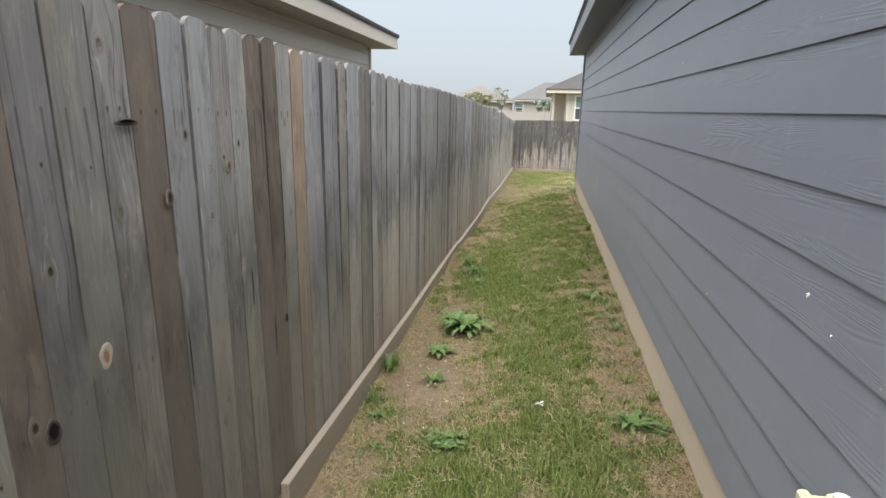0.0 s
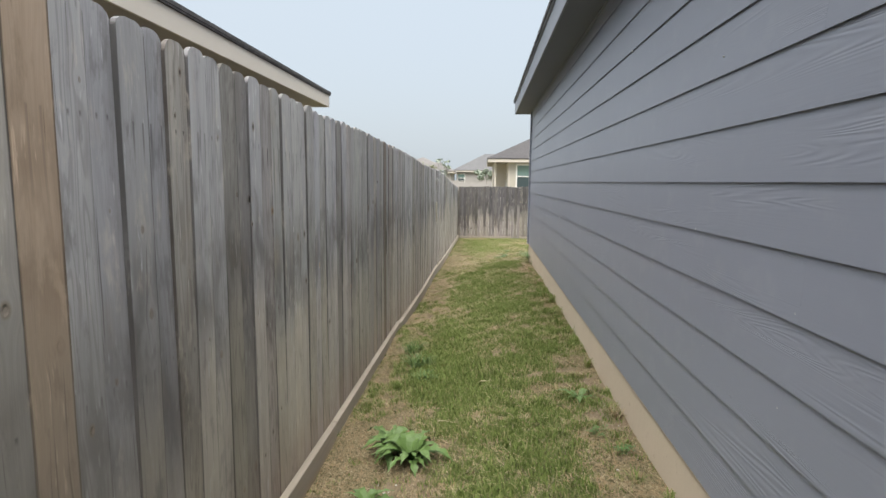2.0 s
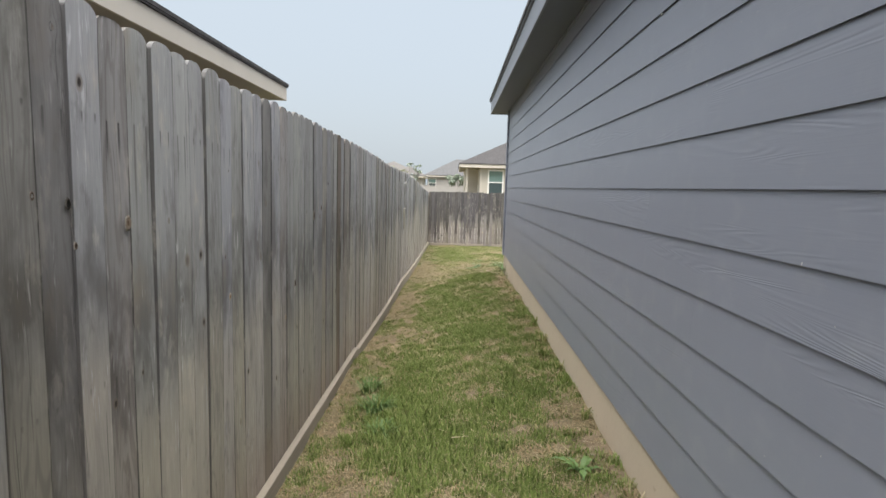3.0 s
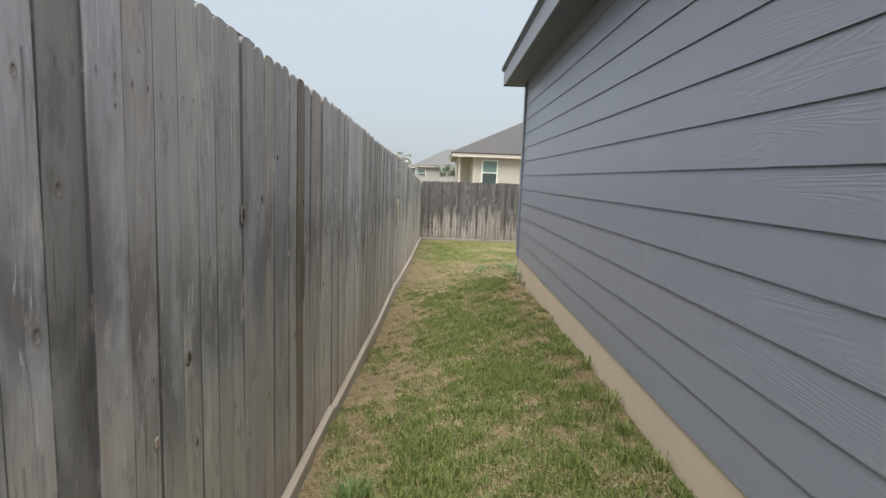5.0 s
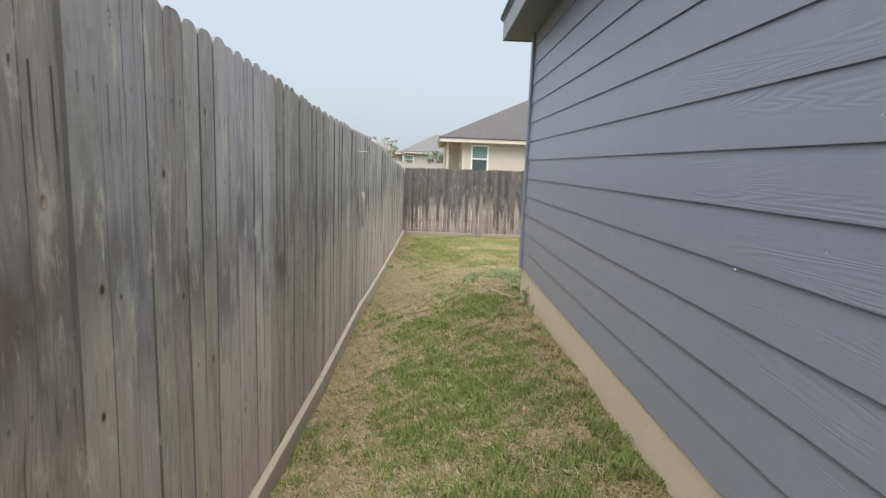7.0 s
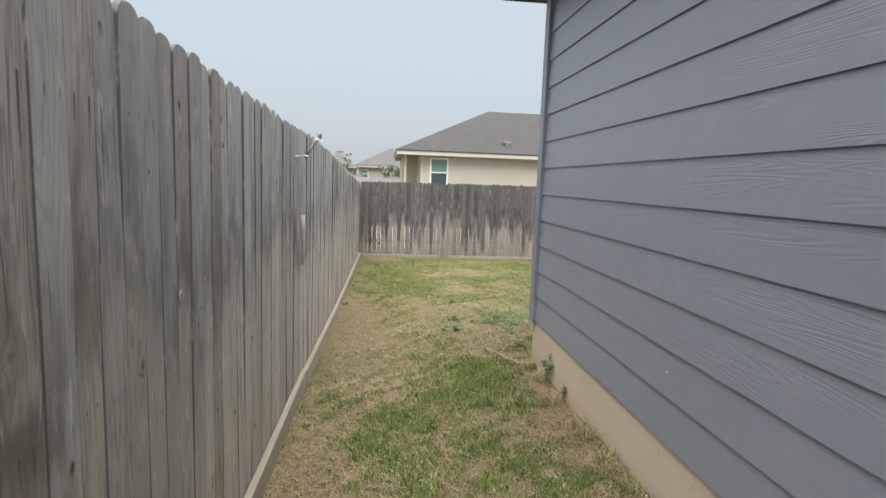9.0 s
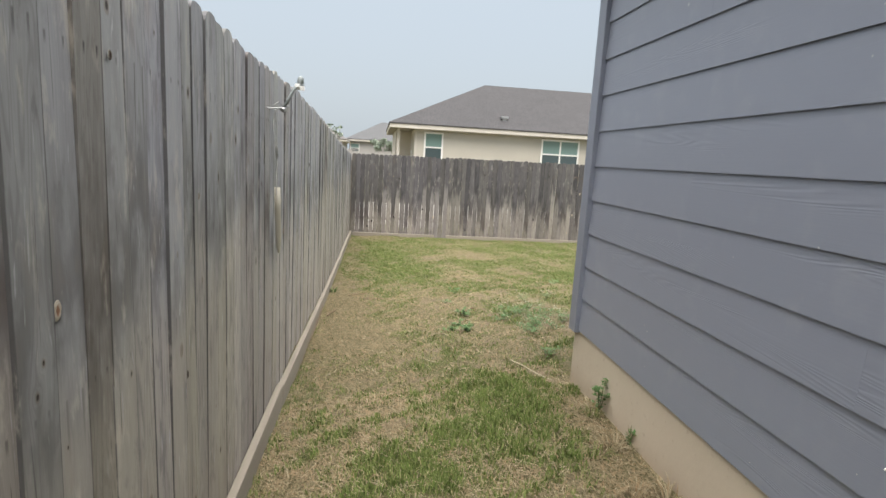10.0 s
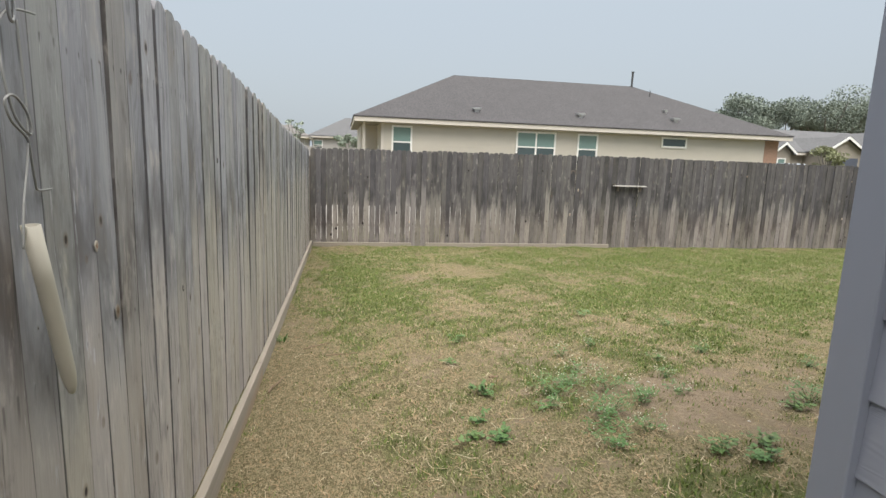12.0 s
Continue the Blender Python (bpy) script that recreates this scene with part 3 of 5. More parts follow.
def wedge(name, length, depth=0.0072, height=COURSE, mat_=None):
    """One lapped board: proud at its lower edge, tucked under the next at its top. Its length runs along y."""
    bm = bmesh.new()
    prof = [(-depth, 0.0), (-depth, 0.003), (0.0008, height + 0.004), (0.006, height + 0.004), (0.006, 0.02), (-0.0022, 0.02), (-depth + 0.0032, 0.0)]
    ends = []
    for y in (0.0, length):
        ends.append([bm.verts.new((px, y, pz)) for px, pz in prof])
    k = len(prof)
    for i in range(k):
        bm.faces.new((ends[0][i], ends[1][i], ends[1][(i + 1) % k], ends[0][(i + 1) % k]))
    bm.faces.new(ends[0][::-1])
    bm.faces.new(ends[1])
    bmesh.ops.recalc_face_normals(bm, faces=bm.faces[:])
    me = bpy.data.meshes.new(name)
    bm.to_mesh(me)
    bm.free()
    me.materials.append(mat_)
    return me


core = hang(block("wall", M_SLATE_TRIM, None, HX + 0.009, 10.8, -7.9, 9.06, SILL + 0.004, 2.74), house)
BOARDS = {}
for k in range(13):
    y, lap = HY, 3.66
    cut = (0.9, 2.8, 1.7, 3.3)[k % 4]
    first = True
    while y > -7.8:
        size = cut if first else lap
        size = min(size, y + 7.9)
        first = False
        key = round(size, 2)
        if key not in BOARDS:
            BOARDS[key] = wedge("siding_board", key - 0.0003, mat_=M_SLATE)
        b = new("siding_board", BOARDS[key])
        b.location = (HX, y - size, SILL + COURSE * k)
        b.parent = core
        y -= size
hang(block("corner_trim", M_SLATE_TRIM, None, 0.572, 0.70, 9.0, 9.092, SILL - 0.015, 2.715, "slate blue corner board", 0.003), house)
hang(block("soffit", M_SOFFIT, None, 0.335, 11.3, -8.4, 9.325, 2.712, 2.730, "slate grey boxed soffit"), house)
hang(block("frieze", M_SLATE_TRIM, None, 0.584, 0.60, -7.9, 8.999, 2.70, 2.711), house)
hang(block("fascia", M_FASCIA, None, 0.318, 0.334, -8.4, 9.342, 2.700, 2.890, "slate blue fascia board", 0.002), house)
hang(block("fascia", M_FASCIA, None, 0.335, 11.3, 9.326, 9.342, 2.700, 2.890, "slate blue fascia board", 0.002), house)
hang(block("drip_edge", M_FASCIA, None, 0.300, 0.334, -8.4, 9.36, 2.892, 2.906), house)


def hip_roof(bm, x0, x1, y0, y1, z, rise, run_l, run_r, thick=0.05):
    """A hipped roof whose ridge runs along the longer side."""
    ym = (y0 + y1) / 2
    if x1 - x0 >= y1 - y0:
        a, b = (x0 + run_l, ym), (x1 - run_r, ym)
    else:
        xm = (x0 + x1) / 2
        a, b = (xm, y0 + run_l), (xm, y1 - run_r)
    c = [bm.verts.new((x, y, z)) for x, y in ((x0, y0), (x1, y0), (x1, y1), (x0, y1))]
    d = [bm.verts.new((x, y, z - thick)) for x, y in ((x0, y0), (x1, y0), (x1, y1), (x0, y1))]
    r = [bm.verts.new((*a, z + rise)), bm.verts.new((*b, z + rise))]
    if x1 - x0 >= y1 - y0:
        quads = ((c[0], c[1], r[1], r[0]), (c[1], c[2], r[1]), (c[2], c[3], r[0], r[1]), (c[3], c[0], r[0]))
    else:
        quads = ((c[0], c[1], r[0]), (c[1], c[2], r[1], r[0]), (c[2], c[3], r[1]), (c[3], c[0], r[0], r[1]))
    for q in quads:
        bm.faces.new(q)
    for i in range(4):
        bm.faces.new((d[i], d[(i + 1) % 4], c[(i + 1) % 4], c[i]))
    bm.faces.new(d[::-1])


bm = bmesh.new()
hip_roof(bm, 0.29, 11.33, -8.45, 9.37, 2.945, 2.7, 5.5, 5.5, 0.038)
hang(part("roof", bm, M_ROOF), house)

# ---- window ----


def window(parent, x0, x1, y, z0, z1, halves=1, slider=False):
    """A white framed sash window in a wall that faces -y."""
    frame_ = bmesh.new()
    t = 0.085
    box(frame_, x0, x1, y - 0.05, y + 0.02, z1 - t, z1)
    box(frame_, x0, x1, y - 0.06, y + 0.02, z0, z0 + t)
    box(frame_, x0, x0 + t, y - 0.05, y + 0.02, z0 + t, z1 - t)
    box(frame_, x1 - t, x1, y - 0.05, y + 0.02, z0 + t, z1 - t)
    w = (x1 - x0 - 2 * t) / halves
    for h in range(1, halves):
        box(frame_, x0 + t + w * h - 0.04, x0 + t + w * h + 0.04, y - 0.045, y + 0.02, z0 + t, z1 - t)
    zm = (z0 + z1) / 2
    if not slider:
        box(frame_, x0 + t, x1 - t, y - 0.04, y + 0.02, zm - 0.035, zm + 0.035)
    win = hang(part("window", frame_, M_WHITE, None, "white vinyl sash window"), parent)
    for h in range(halves):
        xa, xb = x0 + t + w * h, x0 + t + w * (h + 1)
        for za, zb, m in (((z0 + t, z1 - t, M_PANE_LOW),) if slider else ((z0 + t, zm, M_PANE_LOW), (zm, z1 - t, M_PANE_UP))):
            p = block("pane", m, None, xa, xb, y - 0.012, y - 0.004, za, zb)
            p.parent = win
    return win


def lap_lines(name, material, parent, x0, x1, y, z0, z1, pitch=0.178):
    """Lapped siding on a far wall that faces -y, in one part."""
    bm = bmesh.new()
    z = z0
    while z < z1 - 0.01:
        top = min(z + pitch, z1)
        v = [bm.verts.new(c) for c in ((x0, y - 0.02, z), (x1, y - 0.02, z), (x1, y - 0.004, top), (x0, y - 0.004, top), (x0, y, z), (x1, y, z))]
        bm.faces.new((v[0], v[1], v[2], v[3]))
        bm.faces.new((v[4], v[5], v[1], v[0]))
        z = top
    return hang(part(name, bm, material), parent)


# ---- the house behind the far fence ----
far = thing("house", "long cream single-storey house with grey hipped shingle roof", "house", (12, 35, -0.5))
hang(block("wall", M_CREAM_TRIM, None, 1.30, 22.25, 35.02, 45.0, -0.5, 2.76), far)
hang(block("wall", M_CREAM_TRIM, None, 0.42, 1.30, 38.2, 45.0, -0.5, 2.76, "cream wall at the back of the corner porch"), far)
lap_lines("siding", M_CREAM, far, 1.42, 22.25, 35.02, -0.4, 2.70)
for x in (0.42, 1.30):
    hang(block("porch_post", M_CREAM_TRIM, None, x, x + 0.12, 35.0, 35.12, -0.5, 2.76), far)
hang(block("porch_post", M_CREAM_TRIM, None, 0.42, 0.54, 36.6, 36.72, -0.5, 2.76), far)
hang(block("porch_door", M_WHITE, None, 1.27, 1.296, 36.6, 37.5, -0.4, 1.7), far)
brick_end = hang(block("brick_return", M_BRICK, None, 22.26, 23.1, 35.0, 45.0, -0.5, 2.74, "red brown brick corner"), far)
hang(block("soffit", M_TAUPE, None, 0.03, 23.47, 34.53, 45.4, 2.765, 2.785), far)
hang(block("fascia", M_CREAM_TRIM, None, 0.0, 23.5, 34.50, 34.525, 2.76, 2.965, "pale cream fascia"), far)
hang(block("fascia", M_CREAM_TRIM, None, 0.0, 0.025, 34.53, 45.4, 2.76, 2.965, "pale cream fascia"), far)
hang(block("fascia", M_CREAM_TRIM, None, 23.475, 23.5, 34.53, 45.4, 2.76, 2.965, "pale cream fascia"), far)
bm = bmesh.new()
hip_roof(bm, -0.04, 23.54, 34.46, 45.5, 3.02, 2.84, 5.75, 6.8)
roof = hang(part("roof", bm, M_ROOF, None, "grey asphalt shingle hipped roof"), far)
for x0, x1, z0, z1, halves, slider in ((1.80, 2.80, 1.10, 2.66, 1, False), (8.05, 10.15, 1.10, 2.66, 2, False), (11.32, 12.44, 1.10, 2.66, 1, False), (16.02, 17.50, 2.14, 2.68, 1, True)):
    window(far, x0, x1, 35.0, z0, z1, halves, slider)
for x, y, z in ((6.05, 35.5, 3.56), (11.6, 35.5, 3.56), (17.0, 35.5, 3.56), (17.0, 36.5, 4.07)):
    small = y > 36
    s = 0.10 if small else 0.19
    bm = bmesh.new()
    box(bm, x - s, x + s, y - s, y + s, z + 0.06, z + 0.16)
    box(bm, x - s * 0.6, x + s * 0.6, y - s * 0.6, y + s * 0.6, z - 0.1, z + 0.06)
    hang(part("roof_vent", bm, M_METAL, None, "low grey roof vent"), far)
for x, y, z, h, r in ((16.7, 39.9, 5.80, 0.85, 0.06), (20.2, 40.0, 4.55, 0.45, 0.04), (17.2, 38.6, 5.1, 0.4, 0.03)):
    bm = bmesh.new()
    tube(bm, [(x, y, z - 0.1), (x, y, z + h)], r, 10)
    if h > 0.8:
        tube(bm, [(x, y, z + h), (x, y, z + h + 0.06)], r * 1.5, 10)
    hang(part("vent_pipe", bm, M_DRIP, None, "thin dark roof vent pipe"), far)

# ---- the neighbour's house beyond the near fence ----
near = thing("house", "cream single-storey house beyond the weathered fence", "house", (-8, 3, -0.3))
hang(block("wall", M_CREAM_TRIM, None, -12.0, -3.26, -6.0, 8.28, -0.4, 2.74), near)
bm = bmesh.new()
z = 0.1
while z < 2.69:
    top = min(z + COURSE, 2.70)
    v = [bm.verts.new(c) for c in ((-3.24, -6.0, z), (-3.24, 8.22, z), (-3.255, 8.22, top), (-3.255, -6.0, top), (-3.26, -6.0, z), (-3.26, 8.22, z))]
    bm.faces.new((v[0], v[1], v[2], v[3]))
    bm.faces.new((v[4], v[5], v[1], v[0]))
    z = top
hang(part("siding", bm, M_CREAM), near)
hang(block("corner_trim", M_CREAM_TRIM, None, -3.30, -3.225, 8.22, 8.30, -0.2, 2.73), near)
hang(block("soffit", M_TAUPE, None, -12.4, -2.86, -6.4, 8.66, 2.745, 2.765, "taupe boxed soffit"), near)
hang(block("fascia", M_CREAM_TRIM, None, -2.858, -2.835, -6.4, 8.68, 2.735, 2.925, "cream fascia board", 0.002), near)
hang(block("fascia", M_CREAM_TRIM, None, -12.4, -2.859, 8.66, 8.68, 2.735, 2.925, "cream fascia board", 0.002), near)
hang(block("drip_edge", M_ROOF, None, -2.858, -2.815, -6.4, 8.70, 2.927, 2.942), near)
bm = bmesh.new()
hip_roof(bm, -12.44, -2.81, -6.45, 8.71, 2.985, 2.3, 4.8, 4.8, 0.038)
hang(part("roof", bm, M_ROOF), near)


# ---- houses in the distance ----
def distant_house(x0, x1, y0, y1, base, eave, rise, wall_m, roof_m, label, run=None, windows=()):
    h = thing("house", label, "house", ((x0 + x1) / 2, y0, base))
    hang(block("wall", wall_m, None, x0 + 0.4, x1 - 0.4, y0 + 0.4, y1 - 0.4, base, eave), h)
    hang(block("fascia", M_CREAM_TRIM, None, x0, x1, y0, y1, eave + 0.002, eave + 0.18), h)
    bm = bmesh.new()
    run = run or min(x1 - x0, y1 - y0) / 2
    hip_roof(bm, x0 - 0.03, x1 + 0.03, y0 - 0.03, y1 + 0.03, eave + 0.235, rise, run, run)
    hang(part("roof", bm, roof_m), h)
    for a, b, c, d in windows:
        window(h, a, b, y0 + 0.4, c, d)
    return h


distant_house(-13.5, -4.6, 74, 86, -0.5, 2.7, 2.0, M_STUCCO, M_ROOF2, "distant beige house with pale grey hipped roof", windows=((-8.0, -7.0, 1.2, 2.4),))
distant_house(-7.5, -3.6, 61, 70, -0.5, 2.45, 1.1, M_STUCCO, M_ROOF2, "distant small pale house with low roof")
distant_house(-4.1, 8.5, 68, 80, -0.5, 2.72, 2.25, M_STUCCO, M_ROOF3, "distant grey-roofed house behind a small tree", 3.9, windows=((-3.6, -2.6, 1.4, 2.5), (1.0, 2.2, 1.2, 2.5)))
M_TAN_WALL = plain("tan_brick_and_siding", (0.30, 0.265, 0.225), 0.85, 0.15, 3)
h4 = distant_house(28.9, 47, 43, 54, -0.5, 2.28, 1.9, M_TAN_WALL, M_ROOF3, "distant tan house with front gables and a garage", 5.4)
for x0, x1, y0, low, peak in ((28.9, 30.35, 42.0, 2.36, 2.98), (32.6, 35.6, 41.5, 2.6, 3.52), (37.0, 41.2, 42.4, 3.0, 4.1)):
    bm = bmesh.new()
    xm = (x0 + x1) / 2
    v = [bm.verts.new(c) for c in ((x0, y0, -0.5), (x1, y0, -0.5), (x1, y0, low), (xm, y0, peak), (x0, y0, low),
                                   (x0, 44, -0.5), (x1, 44, -0.5), (x1, 44, low), (xm, 44, peak), (x0, 44, low))]
    for q in ((0, 1, 2, 3, 4), (1, 6, 7, 2), (5, 0, 4, 9), (6, 5, 9, 8, 7)):
        bm.faces.new([v[i] for i in q])
    hang(part("gable_wall", bm, M_TAN_WALL), h4)
    for sgn, xa in ((-1, x0 - 0.2), (1, x1 + 0.2)):
        bm = bmesh.new()
        v = [bm.verts.new(c) for c in ((xa, y0 - 0.3, low - 0.03), (xm, y0 - 0.3, peak + 0.1), (xm, 47, peak + 0.1), (xa, 47, low - 0.03), (xa, y0 - 0.3, low - 0.12), (xm, y0 - 0.3, peak - 0.02), (xm, 47, peak - 0.02), (xa, 47, low - 0.12))]
        for q in ((0, 1, 2, 3), (4, 5, 1, 0), (7, 6, 5, 4), (3, 7, 4, 0), (2, 6, 7, 3)):
            bm.faces.new([v[i] for i in q])
        hang(part("gable_roof", bm, M_ROOF3), h4)
        bm = bmesh.new()
        v = [bm.verts.new(c) for c in ((xa, y0 - 0.33, low + 0.01), (xm, y0 - 0.33, peak + 0.12), (xm, y0 - 0.33, peak - 0.06), (xa, y0 - 0.33, low - 0.16), (xa, y0 - 0.31, low + 0.01), (xm, y0 - 0.31, peak + 0.12), (xm, y0 - 0.31, peak - 0.06), (xa, y0 - 0.31, low - 0.16))]
        for q in ((0, 1, 2, 3), (4, 7, 6, 5), (0, 4, 5, 1), (3, 2, 6, 7)):
            bm.faces.new([v[i] for i in q])
        hang(part("bargeboard", bm, M_WHITE), h4)
window(h4, 29.25, 29.95, 42.0, 1.0, 2.0)
hang(block("garage_door", M_DOOR, None, 33.0, 35.3, 41.44, 41.49, -0.5, 2.15, "dark navy garage door"), h4)


# ---- a van parked beyond the far house ----
M_CAR = plain("pale_blue_car_paint", (0.42, 0.48, 0.56), 0.3, 0.03, 3)
M_TYRE = plain("black_tyre_rubber", (0.03, 0.03, 0.03), 0.9, 0.1, 10)
car = thing("van", "pale blue van parked in front of the tan house", "car", (27.5, 38.0, -0.45))
for nm, m_, prof, half in (("body", M_CAR, ((0, 0.35), (0, 1.05), (0.15, 1.15), (3.4, 1.15), (4.5, 0.95), (4.6, 0.35)), 0.88),
                           ("cabin", M_CAR, ((0.1, 1.152), (0.3, 1.98), (0.5, 2.06), (2.5, 2.06), (2.75, 1.98), (3.5, 1.152)), 0.72),
                           ("rear_window", M_PANE_LOW, ((0.085, 1.25), (0.235, 1.82), (0.255, 1.82), (0.105, 1.25)), 0.60)):
    bm = bmesh.new()
    a = [bm.verts.new((-half, p, q)) for p, q in prof]
    b = [bm.verts.new((half, p, q)) for p, q in prof]
    for i in range(len(prof)):
        bm.faces.new((a[i], a[(i + 1) % len(prof)], b[(i + 1) % len(prof)], b[i]))
    bm.faces.new(a[::-1])
    bm.faces.new(b)
    bmesh.ops.recalc_face_normals(bm, faces=bm.faces[:])
    part(nm, bm, m_, car)
for x in (-0.78, 0.78):
    for y in (0.8, 3.7):
        bm = bmesh.new()
        tube(bm, [(x - 0.1, y, 0.33), (x + 0.1, y, 0.33)], 0.33, 20)
        part("wheel", bm, M_TYRE, car)

# ---- trees ----
def crown(name, centres, leaf, count, seed, material, parent):
    """Many small leaf clumps spread through a few lobes, one mesh."""
    g = np.random.default_rng(seed)
    c = np.array(centres)[g.integers(0, len(centres), count)]
    d = g.normal(size=(count, 3))
    d = d / np.linalg.norm(d, axis=1, keepdims=True) * (c[:, 3] * g.random(count) ** 0.45)[:, None]
    d[:, 2] *= c[:, 4]
    p = c[:, :3] + d
    u = g.normal(size=(count, 3))
    u = u / np.linalg.norm(u, axis=1, keepdims=True)
    w = np.cross(u, g.normal(size=(count, 3)))
    w = w / np.linalg.norm(w, axis=1, keepdims=True)
    u, w = u * leaf * g.uniform(0.5, 1.3, (count, 1)), w * leaf * g.uniform(0.3, 0.8, (count, 1))
    v = np.stack([p + u, p + w, p - u * 0.8, p - w], 1).reshape(-1, 3)
    me = bpy.data.meshes.new(name)
    me.from_pydata(v.tolist(), [], (np.arange(count)[:, None] * 4 + np.arange(4)).tolist())
    me.materials.append(material)
    ob = new(name, me)
    ob.parent = parent
    return ob


def tree(name, label, x, y, base, height, width, leaf, count, seed, foliage):
    r = random.Random(seed)
    t = thing(name, label, "tree", (x, y, base))
    bm = bmesh.new()
    tube(bm, [(0, 0, -0.2), (0.03 * height * r.uniform(-1, 1), 0, height * 0.3), (0, 0.02 * height, height * 0.55)], [height * 0.03, height * 0.022, height * 0.012], 8)
    part("trunk", bm, M_BARK, t)
    lobes = []
    for i in range(14):
        a, q = i * 2.4 + r.random(), r.random()
        tip = Vector((math.cos(a) * width * 0.36 * (0.4 + q), math.sin(a) * width * 0.3 * (0.4 + q), height * r.uniform(0.55, 0.88)))
        bm = bmesh.new()
        tube(bm, [(0, 0, height * r.uniform(0.25, 0.5)), tip * 0.6 + Vector((0, 0, height * 0.12)), tip], [height * 0.012, height * 0.008, height * 0.003], 6)
        part("limb", bm, M_BARK, t)
        lobes.append((tip.x, tip.y, tip.z, width * r.uniform(0.13, 0.24), 0.7))
    crown("crown", lobes, leaf, count, seed, foliage, t)
    return t


for i, (x, y, h, w) in enumerate(((50.5, 76, 8.6, 9.0), (56.0, 79, 10.6, 9.5), (61.5, 78, 9.5, 9.0), (66.5, 76, 11.6, 10.5), (72.5, 77, 11.2, 10.5), (78.5, 77, 10.2, 10.0), (85, 78, 9.0, 10.0), (54.0, 84, 9.4, 8.0))):
    tree("tree", "large dull green broadleaf tree beyond the houses", x, y, -0.5, h * 1.13, w * 1.1, 0.16, 11000, 20 + i, M_TREE)
tree("sapling", "young yellow-green tree by the tan house", 31.0, 39.5, -0.5, 3.6, 1.9, 0.10, 1100, 51, M_YELLOW)
tree("sapling", "small sparse tree seen over distant roofs", -4.6, 58, -0.5, 4.9, 1.5, 0.12, 300, 52, M_HAZY)
tree("sapling", "small round tree beside a distant house", 0.1, 57, -0.5, 3.6, 2.6, 0.13, 1300, 53, M_HAZY)
tree("sapling", "small yellowish tree by a distant roof", -7.2, 58, -0.5, 4.1, 3.2, 0.13, 1300, 54, M_YELLOW)
lane = thing("fence", "distant pale pinkish board fence behind the far lots", "fence", (-2, 50, -0.5))
for i in range(22):
    hang(block("panel", M_STUCCO, None, -7.0 + 0.5 * i, -6.52 + 0.5 * i, 50.0, 50.03, -0.5, 1.55 + 0.03 * ((i * 7) % 3)), lane)
hang(block("cap", M_STUCCO, None, -7.0, 4.0, 49.97, 50.06, 1.615, 1.66), lane)

# pale slab added behind the back fence to make its gaps look bright
M_GAP_SLAB = plain("pale_gap_slab", (0.31, 0.295, 0.27), 0.85, 0.12, 2)
tagged(block("pavement", M_GAP_SLAB, None, -6.0, 18.0, 19.2, 27.0, -0.7, -0.43), "added pale slab behind the back fence that brightens its gaps", "paving", kind="structure")

# ---- fences ----
TOP = [(-4, 1.97), (-0.3, 1.925), (0.4, 1.912), (1.4, 1.90), (2.4, 1.868), (3.5, 1.87), (4.6, 1.85), (6.0, 1.822), (7.3, 1.762), (9.0, 1.738), (10.1, 1.735), (11.2, 1.688), (12.6, 1.61), (13.9, 1.522), (18.2, 1.315)]


def picket_mesh(seed, material, taper=0.0):
    """A dog-eared picket 100 mm wide, 1.83 m high, its top at z = 0."""
    r = random.Random(seed)
    bm = bmesh.new()
    w, t, h = 0.0488, 0.0155, 1.83
    ear = r.uniform(0.018, 0.030)
    rows = [(-h, w), (-1.45, w), (-1.05, w), (-0.95, w), (-0.6, w), (-0.25, w), (-ear * 1.4, w), (-ear * 0.65, w * 0.86), (-ear * 0.2, w * 0.62), (0.0, w * 0.34)]
    bend, ph, cup = r.uniform(-0.003, 0.003), r.uniform(0, 6), r.uniform(-0.003, 0.002)
    rings = []
    for z, ww in rows:
        if z < -0.98:
            ww -= taper
        oy = bend * math.sin(ph + z * 2.2)
        ox = 0.003 * math.sin(ph * 2 + z * 1.7)
        e1, e2 = r.uniform(-0.0012, 0.0012), r.uniform(-0.0012, 0.0012)
        rings.append([bm.verts.new(c) for c in ((ox, oy - ww + e1, z), (ox + cup, oy - ww * 0.33, z), (ox + cup, oy + ww * 0.33, z), (ox, oy + ww + e2, z), (ox - t, oy + ww + e2, z), (ox - t, oy - ww + e1, z))])
    for a, b in zip(rings, rings[1:]):
        for i in range(6):
            bm.faces.new((a[i], a[(i + 1) % 6], b[(i + 1) % 6], b[i]))
    bm.faces.new(rings[0][::-1])
    bm.faces.new(rings[-1])
    bmesh.ops.translate(bm, verts=bm.verts[:], vec=(0, 0, h))
    me = bpy.data.meshes.new("picket")
    bm.to_mesh(me)
    bm.free()
    me.materials.append(material)
    return me


GREY = [picket_mesh(100 + i, M_GREY) for i in range(8)]
MID = [picket_mesh(250 + i, M_MID) for i in range(4)]
BROWN = [picket_mesh(200 + i, M_BROWN) for i in range(4)]
DARK = [picket_mesh(350 + i, M_DARK) for i in range(3)]
TAN = [picket_mesh(300 + i, M_TAN) for i in range(2)]
FARP = [picket_mesh(400 + i, M_FAR, (0.0030, 0.0010, 0.0034, 0.0020)[i % 4]) for i in range(8)]
FARP2 = [picket_mesh(450 + i, M_FAR, 0.0008) for i in range(8)]

fence = thing("fence", "tall weathered grey cedar picket fence with a kickboard", "fence", (-1.09, 9, -0.2))
